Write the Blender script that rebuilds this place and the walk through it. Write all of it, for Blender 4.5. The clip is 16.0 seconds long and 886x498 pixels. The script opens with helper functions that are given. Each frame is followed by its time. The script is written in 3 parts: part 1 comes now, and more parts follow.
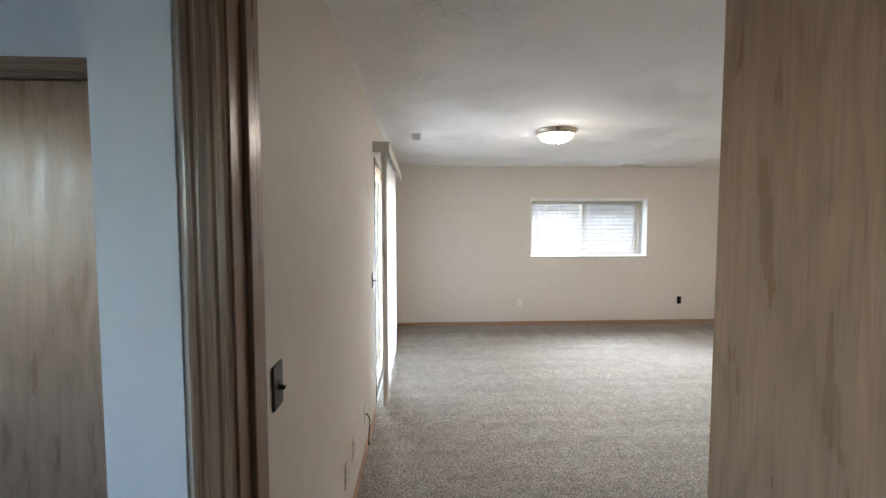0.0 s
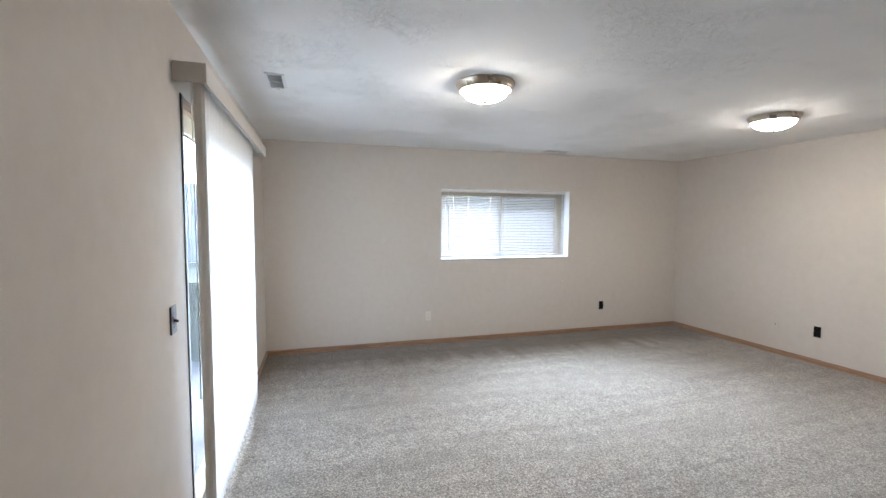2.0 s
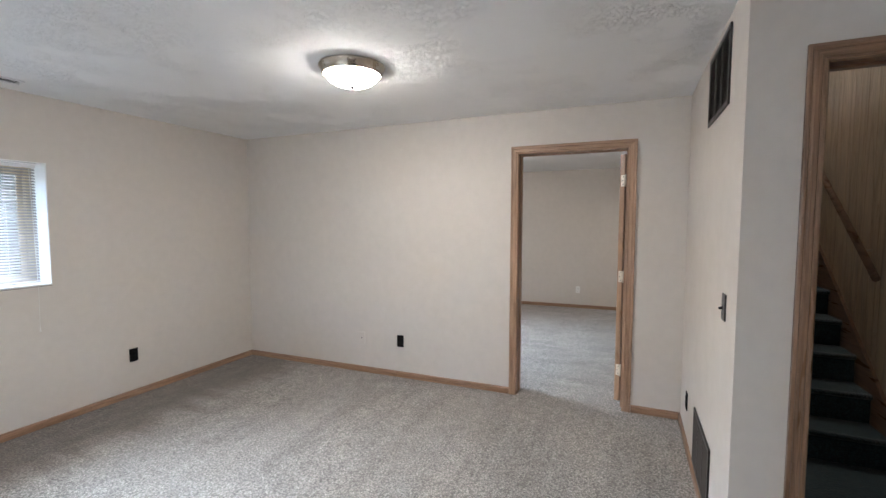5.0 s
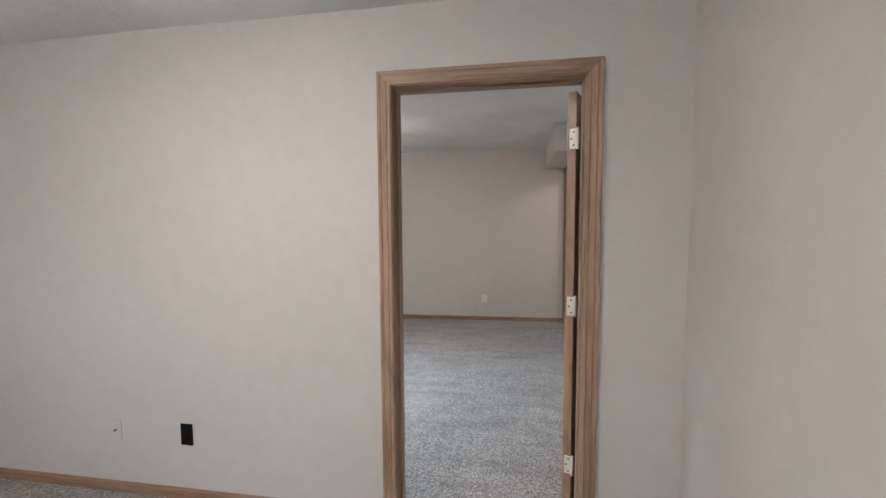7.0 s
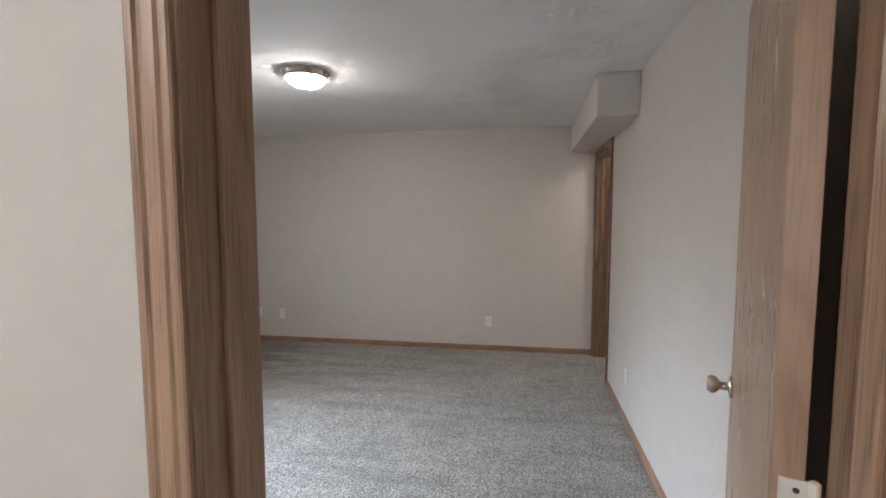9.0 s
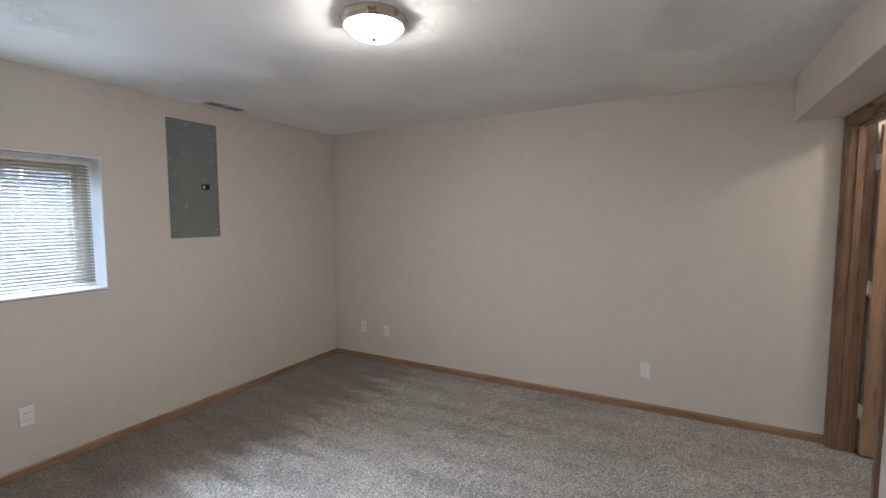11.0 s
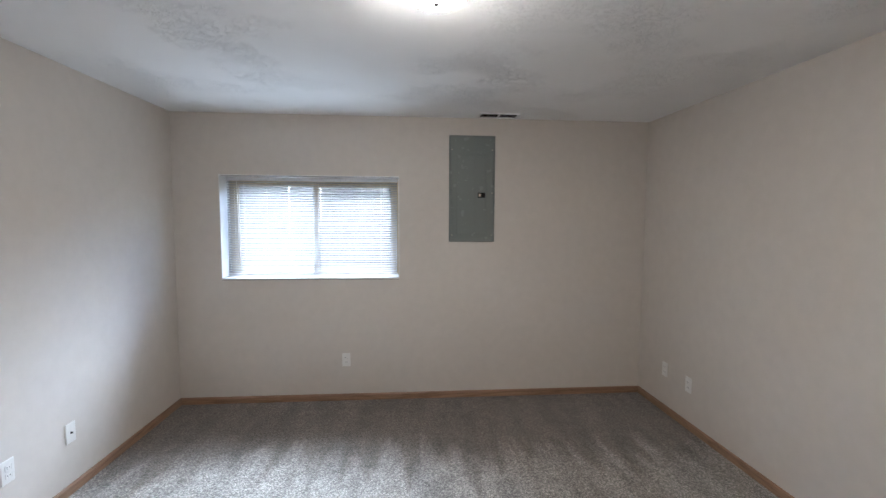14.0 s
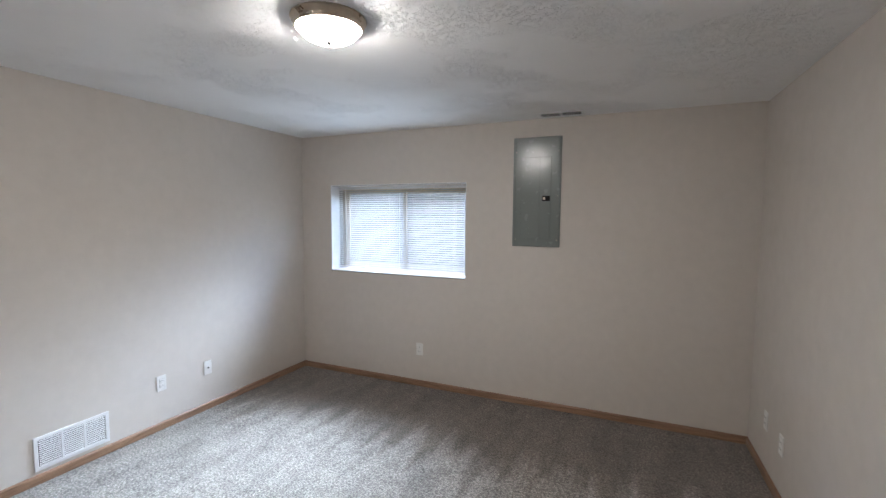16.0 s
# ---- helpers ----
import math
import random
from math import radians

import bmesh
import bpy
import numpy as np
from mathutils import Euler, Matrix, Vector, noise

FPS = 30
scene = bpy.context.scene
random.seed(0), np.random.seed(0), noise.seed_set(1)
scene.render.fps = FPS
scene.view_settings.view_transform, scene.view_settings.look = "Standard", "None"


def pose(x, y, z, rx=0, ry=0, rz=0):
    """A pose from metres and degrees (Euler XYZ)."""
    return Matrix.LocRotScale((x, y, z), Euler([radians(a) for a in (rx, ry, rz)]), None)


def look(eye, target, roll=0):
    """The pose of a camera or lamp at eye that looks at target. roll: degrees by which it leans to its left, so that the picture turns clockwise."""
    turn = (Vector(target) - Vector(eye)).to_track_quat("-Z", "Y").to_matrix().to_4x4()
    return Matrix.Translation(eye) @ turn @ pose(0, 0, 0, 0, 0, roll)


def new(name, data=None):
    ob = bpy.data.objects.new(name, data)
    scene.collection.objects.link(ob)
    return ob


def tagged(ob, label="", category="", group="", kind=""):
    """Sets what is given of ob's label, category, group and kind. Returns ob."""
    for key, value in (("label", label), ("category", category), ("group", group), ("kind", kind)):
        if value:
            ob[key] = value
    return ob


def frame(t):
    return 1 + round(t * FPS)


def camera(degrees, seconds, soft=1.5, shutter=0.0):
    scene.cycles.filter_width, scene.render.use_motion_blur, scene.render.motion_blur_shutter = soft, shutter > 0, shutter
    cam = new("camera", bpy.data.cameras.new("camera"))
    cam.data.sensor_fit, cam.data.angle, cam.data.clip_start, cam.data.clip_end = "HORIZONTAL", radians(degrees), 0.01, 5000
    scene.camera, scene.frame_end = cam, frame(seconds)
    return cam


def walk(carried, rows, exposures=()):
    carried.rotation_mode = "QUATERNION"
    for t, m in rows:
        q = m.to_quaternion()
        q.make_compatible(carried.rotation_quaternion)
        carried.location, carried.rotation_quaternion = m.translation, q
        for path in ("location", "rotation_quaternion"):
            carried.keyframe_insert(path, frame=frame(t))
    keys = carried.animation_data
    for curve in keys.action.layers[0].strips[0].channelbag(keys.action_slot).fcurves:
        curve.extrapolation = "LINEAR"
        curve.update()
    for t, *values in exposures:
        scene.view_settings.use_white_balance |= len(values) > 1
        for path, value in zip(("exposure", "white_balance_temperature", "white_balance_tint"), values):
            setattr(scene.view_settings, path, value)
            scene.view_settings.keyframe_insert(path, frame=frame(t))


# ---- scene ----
cam = camera(91.4, 16.0)
SKY, SUN = 0.045, 0.35              # overcast daylight
LAMP, LAMP_TINT = 1.85, (1.0, 0.88, 0.74)
EXPOSURES = [(0, 6.05, 6450, 10), (0.6, 6.08, 6150, 10), (1.5, 6.02, 6050, 10), (2.5, 5.95, 6000, 10), (5, 6.08, 5850, 10), (8, 5.92, 5780, 10), (11, 6.05, 5800, 10), (14.5, 6.05, 5700, 10), (16, 6.0, 5720, 10)]
PATH = [
    (0, (-0.167, -0.174, 1.522), (-0.062, 1.82, 1.403), 0.0),
    (0.5, (-0.085, 0.198, 1.511), (0.008, 2.192, 1.383), 0.2),
    (1, (-0.063, 0.56, 1.502), (0.051, 2.553, 1.374), 0.1),
    (1.5, (-0.027, 0.891, 1.499), (0.206, 2.873, 1.371), 0.1),
    (2, (0.033, 1.163, 1.497), (0.593, 3.079, 1.367), 0.3),
    (2.5, (0.155, 1.419, 1.498), (0.968, 3.242, 1.367), 0.2),
    (3, (0.309, 1.653, 1.5), (1.418, 3.312, 1.37), 0.1),
    (3.5, (0.514, 1.877, 1.502), (1.918, 3.295, 1.379), 0.2),
    (4, (0.849, 2.083, 1.495), (2.43, 3.301, 1.373), 0.1),
    (4.5, (1.198, 2.258, 1.486), (2.92, 3.266, 1.359), 0.1),
    (5, (1.565, 2.408, 1.486), (3.396, 3.203, 1.357), 0.1),
    (5.2, (1.727, 2.453, 1.462), (3.589, 3.172, 1.338), 0.2),
    (7.3, (3.508, 2.735, 1.464), (5.47, 3.088, 1.309), -0.3),
    (7.5, (3.665, 2.763, 1.471), (5.627, 3.12, 1.316), -0.1),
    (8, (4.023, 2.809, 1.46), (5.988, 3.147, 1.305), -0.3),
    (8.2, (4.168, 2.806, 1.448), (6.133, 3.143, 1.294), -0.2),
    (10.3, (5.372, 2.937, 1.452), (7.246, 3.62, 1.297), -0.0),
    (10.5, (5.479, 2.944, 1.458), (7.318, 3.714, 1.303), 0.0),
    (11, (5.72, 3.003, 1.486), (7.463, 3.971, 1.334), -0.1),
    (11.5, (5.949, 2.96, 1.506), (7.552, 4.146, 1.351), -0.1),
    (12, (6.186, 2.85, 1.522), (7.567, 4.289, 1.368), -0.2),
    (12.5, (6.449, 2.841, 1.531), (7.601, 4.469, 1.379), 0.0),
    (13, (6.698, 2.795, 1.54), (7.54, 4.604, 1.389), 0.2),
    (13.5, (6.949, 2.693, 1.531), (7.42, 4.632, 1.386), 0.3),
    (14, (7.22, 2.681, 1.539), (7.379, 4.669, 1.388), 0.3),
    (14.5, (7.548, 2.688, 1.554), (7.417, 4.678, 1.402), 0.4),
    (15, (7.916, 2.662, 1.575), (7.562, 4.624, 1.419), 0.4),
    (15.5, (8.214, 2.72, 1.574), (7.634, 4.627, 1.415), 0.4),
    (16, (8.461, 2.753, 1.577), (7.678, 4.587, 1.421), 0.4),
]
walk(cam, [(t, look(eye, target, roll)) for t, eye, target, roll in PATH], EXPOSURES)

# ---- world and large lights ----
world = bpy.data.worlds.new("overcast_sky")
scene.world = world
world.use_nodes = True
wn = world.node_tree.nodes
sky = wn.new("ShaderNodeTexSky")
sky.sky_type, sky.sun_disc = "NISHITA", False
sky.sun_elevation, sky.sun_rotation = radians(40), radians(2)
sky.air_density, sky.dust_density, sky.ozone_density = 1.0, 1.0, 1.5
wn["Background"].inputs["Strength"].default_value = SKY
world.node_tree.links.new(sky.outputs["Color"], wn["Background"].inputs["Color"])
sun = new("sun", bpy.data.lights.new("sun", "SUN"))
sun.data.energy, sun.data.angle, sun.data.color = SUN, radians(60), (0.84, 0.92, 1.0)
sun.matrix_world = look((0.027, 0.766, 0.643), (0, 0, 0))


def daylight(x, y, z, width, height, power, tilt, turn, spread):
    """Area lamp added at an opening in place of daylight: tilt 0 looks straight down, 90 level; turn 0 looks south."""
    la = bpy.data.lights.new("daylight", "AREA")
    la.shape, la.size, la.size_y, la.energy, la.spread, la.color = "RECTANGLE", width, height, power, radians(spread), (0.78, 0.90, 1.0)
    ob = new("daylight", la)
    ob.matrix_world = pose(x, y, z, 0, 0, turn) @ pose(0, 0, 0, -tilt, 0, 0)


for zz in (1.28, 1.62):
    daylight(2.42, 6.375, zz, 1.66, 0.06, 0.10, 57, 0, 66)
    daylight(6.41, 6.405, zz, 1.36, 0.06, 0.16, 57, 0, 66)
# upward strips added to brighten the ceiling, in place of slat-bounced daylight
daylight(2.42, 6.375, 1.45, 1.66, 0.06, 0.014, 132, 0, 84)
daylight(6.41, 6.405, 1.45, 1.36, 0.06, 0.030, 132, 0, 84)
daylight(-0.525, 4.22, 0.98, 1.44, 1.70, 1.5, 90, 90, 160)

# ---- plan ----
WX, EX = -0.535, 5.172            # first room, west and east faces
NY = 6.362                        # inside face of the north wall
R2W, R2E, R2S = 5.318, 9.307, 2.137
CEIL1, CEIL2 = 2.387, 2.363
SY0, SY1 = 0.51, 0.635            # wall with the entry door
STUB, STX = 2.032, 3.50           # short wall and the stair wall


# ---- materials ----
def nodes_of(name):
    m = bpy.data.materials.new(name)
    m.use_nodes = True
    nt = m.node_tree
    return m, nt, nt.nodes["Principled BSDF"]


def add(nt, kind, **inputs):
    n = nt.nodes.new(kind)
    for k, v in inputs.items():
        n.inputs[k.replace("_", " ")].default_value = v
    return n


def coords(nt, scale=(1, 1, 1), rot=(0, 0, 0)):
    tc, mp = nt.nodes.new("ShaderNodeTexCoord"), nt.nodes.new("ShaderNodeMapping")
    mp.inputs["Scale"].default_value = scale
    mp.inputs["Rotation"].default_value = [radians(a) for a in rot]
    nt.links.new(tc.outputs["Object"], mp.inputs["Vector"])
    return mp.outputs["Vector"]


def noise_at(nt, vec, scale, detail=4.0, rough=0.55, distortion=0.0):
    n = add(nt, "ShaderNodeTexNoise", Scale=scale, Detail=detail, Roughness=rough, Distortion=distortion)
    nt.links.new(vec, n.inputs["Vector"])
    return n.outputs["Fac"]


def ramp(nt, fac, *stops):
    r = nt.nodes.new("ShaderNodeValToRGB")
    while len(r.color_ramp.elements) < len(stops):
        r.color_ramp.elements.new(0.5)
    for e, (p, c) in zip(r.color_ramp.elements, stops):
        e.position = p
        e.color = (*c, 1) if hasattr(c, "__len__") else (c, c, c, 1)
    nt.links.new(fac, r.inputs["Fac"])
    return r.outputs["Color"]


def mixed(nt, a, b, fac, mode="MULTIPLY"):
    m = nt.nodes.new("ShaderNodeMix")
    m.data_type, m.blend_type = "RGBA", mode
    for socket, v in ((m.inputs["Factor"], fac), (m.inputs["A"], a), (m.inputs["B"], b)):
        if isinstance(v, bpy.types.NodeSocket):
            nt.links.new(v, socket)
        else:
            socket.default_value = v if not hasattr(v, "__len__") else (*v, 1)
    return m.outputs["Result"]


def maths(nt, op, a, b=0.0):
    m = nt.nodes.new("ShaderNodeMath")
    m.operation = op
    for socket, v in ((m.inputs[0], a), (m.inputs[1], b)):
        if isinstance(v, bpy.types.NodeSocket):
            nt.links.new(v, socket)
        else:
            socket.default_value = v
    return m.outputs[0]


def bumped(nt, bsdf, height, strength, distance):
    b = add(nt, "ShaderNodeBump", Strength=strength, Distance=distance)
    nt.links.new(height, b.inputs["Height"])
    if bsdf.inputs["Normal"].is_linked:
        nt.links.new(bsdf.inputs["Normal"].links[0].from_socket, b.inputs["Normal"])
    nt.links.new(b.outputs["Normal"], bsdf.inputs["Normal"])


def paint(name, colour, rough=0.6, peel=0.25):
    """Rolled wall paint: faint roller texture, slight unevenness and scuffs."""
    m, nt, b = nodes_of(name)
    v = coords(nt)
    big = ramp(nt, noise_at(nt, v, 0.9, 3), (0.3, 0.99), (0.7, 1.01))
    small = ramp(nt, noise_at(nt, v, 14, 5), (0.3, 0.97), (0.7, 1.02))
    c = mixed(nt, mixed(nt, colour, big, 1.0), small, 1.0)
    nt.links.new(c, b.inputs["Base Color"])
    nt.links.new(ramp(nt, noise_at(nt, v, 6, 4), (0.3, rough - 0.06), (0.7, rough + 0.1)), b.inputs["Roughness"])
    bumped(nt, b, noise_at(nt, v, 160, 3), peel, 0.0015)
    return m


def stomped_ceiling(name):
    """White ceiling with a stomped drag texture in patches."""
    m, nt, b = nodes_of(name)
    v = coords(nt)
    patches = ramp(nt, noise_at(nt, v, 2.4, 2), (0.46, 0.02), (0.66, 0.9))
    ridges = ramp(nt, noise_at(nt, v, 15, 5, 0.62, 2.6), (0.47, 0.0), (0.505, 1.0), (0.54, 0.15), (0.64, 0.0))
    fine = noise_at(nt, v, 110, 4)
    b.inputs["Base Color"].default_value = (0.80, 0.80, 0.80, 1)
    tone = ramp(nt, noise_at(nt, v, 1.3, 4), (0.3, (0.86, 0.86, 0.855)), (0.7, (0.90, 0.90, 0.895)))
    nt.links.new(tone, b.inputs["Base Color"])
    b.inputs["Roughness"].default_value = 0.85
    bumped(nt, b, fine, 0.15, 0.0015)
    bumped(nt, b, mixed(nt, ridges, patches, 1.0), 0.7, 0.0075)
    return m


def carpet(name, dark, light, tracks=True):
    """Cut-pile carpet: flecked tufts, vacuum tracks where the pile lies over, and shade painted in along the window
    wall.
    """
    m, nt, b = nodes_of(name)
    v = coords(nt)
    tuft = add(nt, "ShaderNodeTexVoronoi", Scale=90.0, Randomness=1.0)
    nt.links.new(v, tuft.inputs["Vector"])
    fleck = noise_at(nt, v, 72, 4, 0.85)
    c = ramp(nt, fleck, (0.33, dark), (0.50, tuple((a + d) / 2 for a, d in zip(dark, light))), (0.66, light))
    speck = ramp(nt, tuft.outputs["Distance"], (0.1, 1.18), (0.72, 0.38))
    c = mixed(nt, c, speck, 0.85)
    mottled = ramp(nt, noise_at(nt, v, 9, 5, 0.65), (0.32, 0.82), (0.68, 1.14))
    c = mixed(nt, c, mottled, 0.9)
    if tracks:
        xyz = nt.nodes.new("ShaderNodeSeparateXYZ")
        nt.links.new(v, xyz.inputs[0])
        second = ramp(nt, maths(nt, "SUBTRACT", xyz.outputs["X"], 4.75), (0.0, 0.0), (0.9, 1.0))
        strokes = ramp(nt, noise_at(nt, coords(nt, (3.0, 0.6, 1), (0, 0, 8)), 2.4, 3, 0.5, 0.0), (0.38, 0.80), (0.49, 0.98), (0.56, 1.02), (0.64, 1.09))
        rows = ramp(nt, noise_at(nt, coords(nt, (0.35, 3.4, 1), (0, 0, -14)), 2.0, 4, 0.55, 0.3), (0.36, 0.88), (0.50, 1.0), (0.64, 1.09))
        c = mixed(nt, c, mixed(nt, rows, strokes, second, "MIX"), 1.0)
        lines = ramp(nt, noise_at(nt, coords(nt, (0.3, 9.0, 1), (0, 0, -16)), 1.6, 2, 0.5, 0.2), (0.485, 1.0), (0.50, 0.84), (0.515, 1.0))
        c = mixed(nt, c, lines, 0.8)
        # the strip along the window wall that the last vacuum strokes left lying over, with a toothed edge; its colour
        # also paints in the shade under the windows
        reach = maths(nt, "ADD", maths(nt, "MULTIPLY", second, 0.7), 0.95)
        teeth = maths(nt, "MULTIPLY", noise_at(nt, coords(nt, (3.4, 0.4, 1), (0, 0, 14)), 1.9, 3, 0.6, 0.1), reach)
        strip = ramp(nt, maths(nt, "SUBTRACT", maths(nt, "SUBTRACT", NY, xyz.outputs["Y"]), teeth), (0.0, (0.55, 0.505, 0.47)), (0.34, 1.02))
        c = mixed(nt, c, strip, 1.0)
    nt.links.new(c, b.inputs["Base Color"])
    b.inputs["Roughness"].default_value = 0.97
    b.inputs["Specular IOR Level"].default_value = 0.1
    b.inputs["Sheen Weight"].default_value = 0.25
    b.inputs["Sheen Roughness"].default_value = 0.6
    bumped(nt, b, noise_at(nt, v, 12, 4), 0.35, 0.012)
    bumped(nt, b, maths(nt, "SUBTRACT", fleck, tuft.outputs["Distance"]), 0.5, 0.006)
    return m


def oak(name, axis, pale, deep, rough=0.38, rings=4.0, across=7.0, along=0.55, bold=0.6, open_pores=0.75):
    """Varnished oak with cathedral figure along one axis and open pores."""
    m, nt, b = nodes_of(name)
    wide = [across] * 3
    wide[axis] = along
    pore = [260.0, 260.0, 260.0]
    pore[axis] = 7.0
    v = coords(nt, wide)
    field = noise_at(nt, v, 1.0, 2, 0.45, 0.4)
    ring = maths(nt, "FRACT", maths(nt, "MULTIPLY", field, rings * 2))
    info = nt.nodes.new("ShaderNodeObjectInfo")
    figure = mixed(nt, pale, ramp(nt, ring, (0.0, deep), (0.22, pale), (0.7, pale), (1.0, deep)), bold, "MIX")
    mid = ramp(nt, noise_at(nt, coords(nt, [s * 3 for s in wide]), 1.0, 5), (0.3, 0.82), (0.7, 1.12))
    pores = ramp(nt, noise_at(nt, coords(nt, pore), 1.0, 2), (0.36, 0.60), (0.50, 1.0))
    c = mixed(nt, mixed(nt, figure, mid, 1.0), pores, open_pores)
    vary = ramp(nt, info.outputs["Random"], (0.0, 0.90), (1.0, 1.08))
    nt.links.new(mixed(nt, c, vary, 1.0), b.inputs["Base Color"])
    nt.links.new(ramp(nt, noise_at(nt, v, 3.0, 3), (0.3, rough - 0.06), (0.7, rough + 0.10)), b.inputs["Roughness"])
    bumped(nt, b, pores, 0.15, 0.001)
    return m


def plain(name, colour, rough=0.5, metal=0.0, wear=0.06, scale=40.0, bump=0.0, gloss=0.5):
    m, nt, b = nodes_of(name)
    b.inputs["Specular IOR Level"].default_value = gloss
    v = coords(nt)
    n = noise_at(nt, v, scale, 4)
    nt.links.new(mixed(nt, colour, ramp(nt, n, (0.3, 1 - wear), (0.7, 1 + wear)), 1.0), b.inputs["Base Color"])
    nt.links.new(ramp(nt, noise_at(nt, v, scale * 0.3, 3), (0.3, max(rough - 0.08, 0.02)), (0.7, min(rough + 0.08, 1))), b.inputs["Roughness"])
    b.inputs["Metallic"].default_value = metal
    if bump:
        bumped(nt, b, n, bump, 0.001)
    return m


def clear_glass(name):
    m, nt, b = nodes_of(name)
    b.inputs["Base Color"].default_value = (0.52, 0.535, 0.54, 1)
    b.inputs["Roughness"].default_value = 0.0
    b.inputs["IOR"].default_value = 1.02
    b.inputs["Transmission Weight"].default_value = 1.0
    return m


def cloth(name, colour, through_share, rough=0.8):
    """Thin sheet that scatters part of the light through to its other side."""
    m, nt, b = nodes_of(name)
    tr = add(nt, "ShaderNodeBsdfTranslucent")
    mx = add(nt, "ShaderNodeMixShader", Fac=through_share)
    weave = ramp(nt, noise_at(nt, coords(nt, (300, 300, 60)), 1.0, 2), (0.3, 0.93), (0.7, 1.03))
    c = mixed(nt, colour, weave, 1.0)
    nt.links.new(c, b.inputs["Base Color"])
    nt.links.new(c, tr.inputs["Color"])
    b.inputs["Roughness"].default_value = rough
    nt.links.new(b.outputs[0], mx.inputs[1])
    nt.links.new(tr.outputs[0], mx.inputs[2])
    nt.links.new(mx.outputs[0], nt.nodes["Material Output"].inputs["Surface"])
    return m


def screen_mesh(name):
    m, nt, b = nodes_of(name)
    b.inputs["Base Color"].default_value = (0.10, 0.10, 0.11, 1)
    tp = nt.nodes.new("ShaderNodeBsdfTransparent")
    mx = add(nt, "ShaderNodeMixShader", Fac=0.14)
    nt.links.new(tp.outputs[0], mx.inputs[1])
    nt.links.new(b.outputs[0], mx.inputs[2])
    nt.links.new(mx.outputs[0], nt.nodes["Material Output"].inputs["Surface"])
    return m


def lit_glass(name, strength):
    """Frosted lamp glass, lit from inside."""
    m, nt, b = nodes_of(name)
    b.inputs["Base Color"].default_value = (0.85, 0.83, 0.78, 1)
    b.inputs["Roughness"].default_value = 0.3
    b.inputs["Emission Color"].default_value = (*LAMP_TINT, 1)
    b.inputs["Emission Strength"].default_value = strength
    return m


WALL = paint("greige_wall_paint", (0.615, 0.568, 0.515))
HALLWALL = paint("white_hall_paint", (0.66, 0.67, 0.69))
WHITE = paint("white_trim_paint", (0.80, 0.80, 0.79), 0.4, 0.1)
CEILING = stomped_ceiling("stomped_ceiling_texture")
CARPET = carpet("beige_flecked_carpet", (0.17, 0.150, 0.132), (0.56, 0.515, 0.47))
TEAL = carpet("dark_teal_carpet", (0.006, 0.020, 0.026), (0.028, 0.066, 0.078), False)
PALE, DEEP = (0.43, 0.275, 0.175), (0.28, 0.165, 0.098)
OAK_Y = oak("oak_grain_y", 1, PALE, DEEP)
OAK_Z = oak("oak_grain_z", 2, PALE, DEEP)
DARK_X = oak("dark_oak_grain_x", 0, (0.25, 0.15, 0.09), (0.14, 0.08, 0.046), 0.30)
DARK_Y = oak("dark_oak_grain_y", 1, (0.25, 0.15, 0.09), (0.14, 0.08, 0.046), 0.30)
DARK_Z = oak("dark_oak_grain_z", 2, (0.25, 0.15, 0.09), (0.14, 0.08, 0.046), 0.30)
BASE_X = oak("oak_base_x", 0, (0.34, 0.205, 0.125), (0.22, 0.125, 0.072))
BASE_Y = oak("oak_base_y", 1, (0.34, 0.205, 0.125), (0.22, 0.125, 0.072))
SLAB = oak("oak_door_veneer", 2, (0.43, 0.275, 0.172), (0.33, 0.205, 0.125), 0.30, 3.5, 7.0, 1.2, 0.65, 0.35)
STREAK_BOARDS = oak("stair_streak_wood", 2, (0.50, 0.38, 0.26), (0.34, 0.24, 0.15), 0.5, 4.0)
NICKEL = plain("brushed_nickel", (0.52, 0.46, 0.38), 0.32, 1.0)
HINGE = plain("satin_brass_hinge", (0.80, 0.74, 0.62), 0.4, 0.35)
STEEL = plain("dark_steel", (0.10, 0.095, 0.09), 0.4, 0.9)
BRONZE = plain("dark_bronze_plate", (0.035, 0.031, 0.03), 0.38, 0.5)
BLACK = plain("black_plastic", (0.006, 0.006, 0.007), 0.7, gloss=0.12)
NYLON = plain("white_nylon", (0.78, 0.77, 0.74), 0.35, 0, 0.02)
ALMOND = plain("almond_plate", (0.72, 0.68, 0.62), 0.4, 0, 0.03)
SLOT = plain("dark_slot", (0.006, 0.006, 0.006), 0.9, gloss=0.05)
FINIAL = plain("dark_finial", (0.004, 0.0036, 0.003), 0.9, gloss=0.1)
ENAMEL = plain("white_enamel", (0.78, 0.78, 0.78), 0.35, 0, 0.03)
GREYBOX = plain("grey_panel_enamel", (0.185, 0.205, 0.195), 0.22, 0.0, 0.02, 60)
VINYL = plain("almond_vinyl", (0.56, 0.46, 0.32), 0.4, 0, 0.04)
GAP_SHADE = plain("dark_gap_shade", (0.05, 0.05, 0.048), 0.8, 0, 0.05)
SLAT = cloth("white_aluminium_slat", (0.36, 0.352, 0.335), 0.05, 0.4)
VANE = cloth("white_fabric_vane", (0.84, 0.85, 0.86), 0.19)
VALANCE = plain("off_white_valance", (0.66, 0.63, 0.58), 0.5, 0, 0.03)
CORD = plain("white_cord", (0.70, 0.69, 0.66), 0.7)
GLASS = clear_glass("window_glass")
SCREEN = screen_mesh("insect_screen")
DOME = lit_glass("lit_frosted_glass", LAMP)
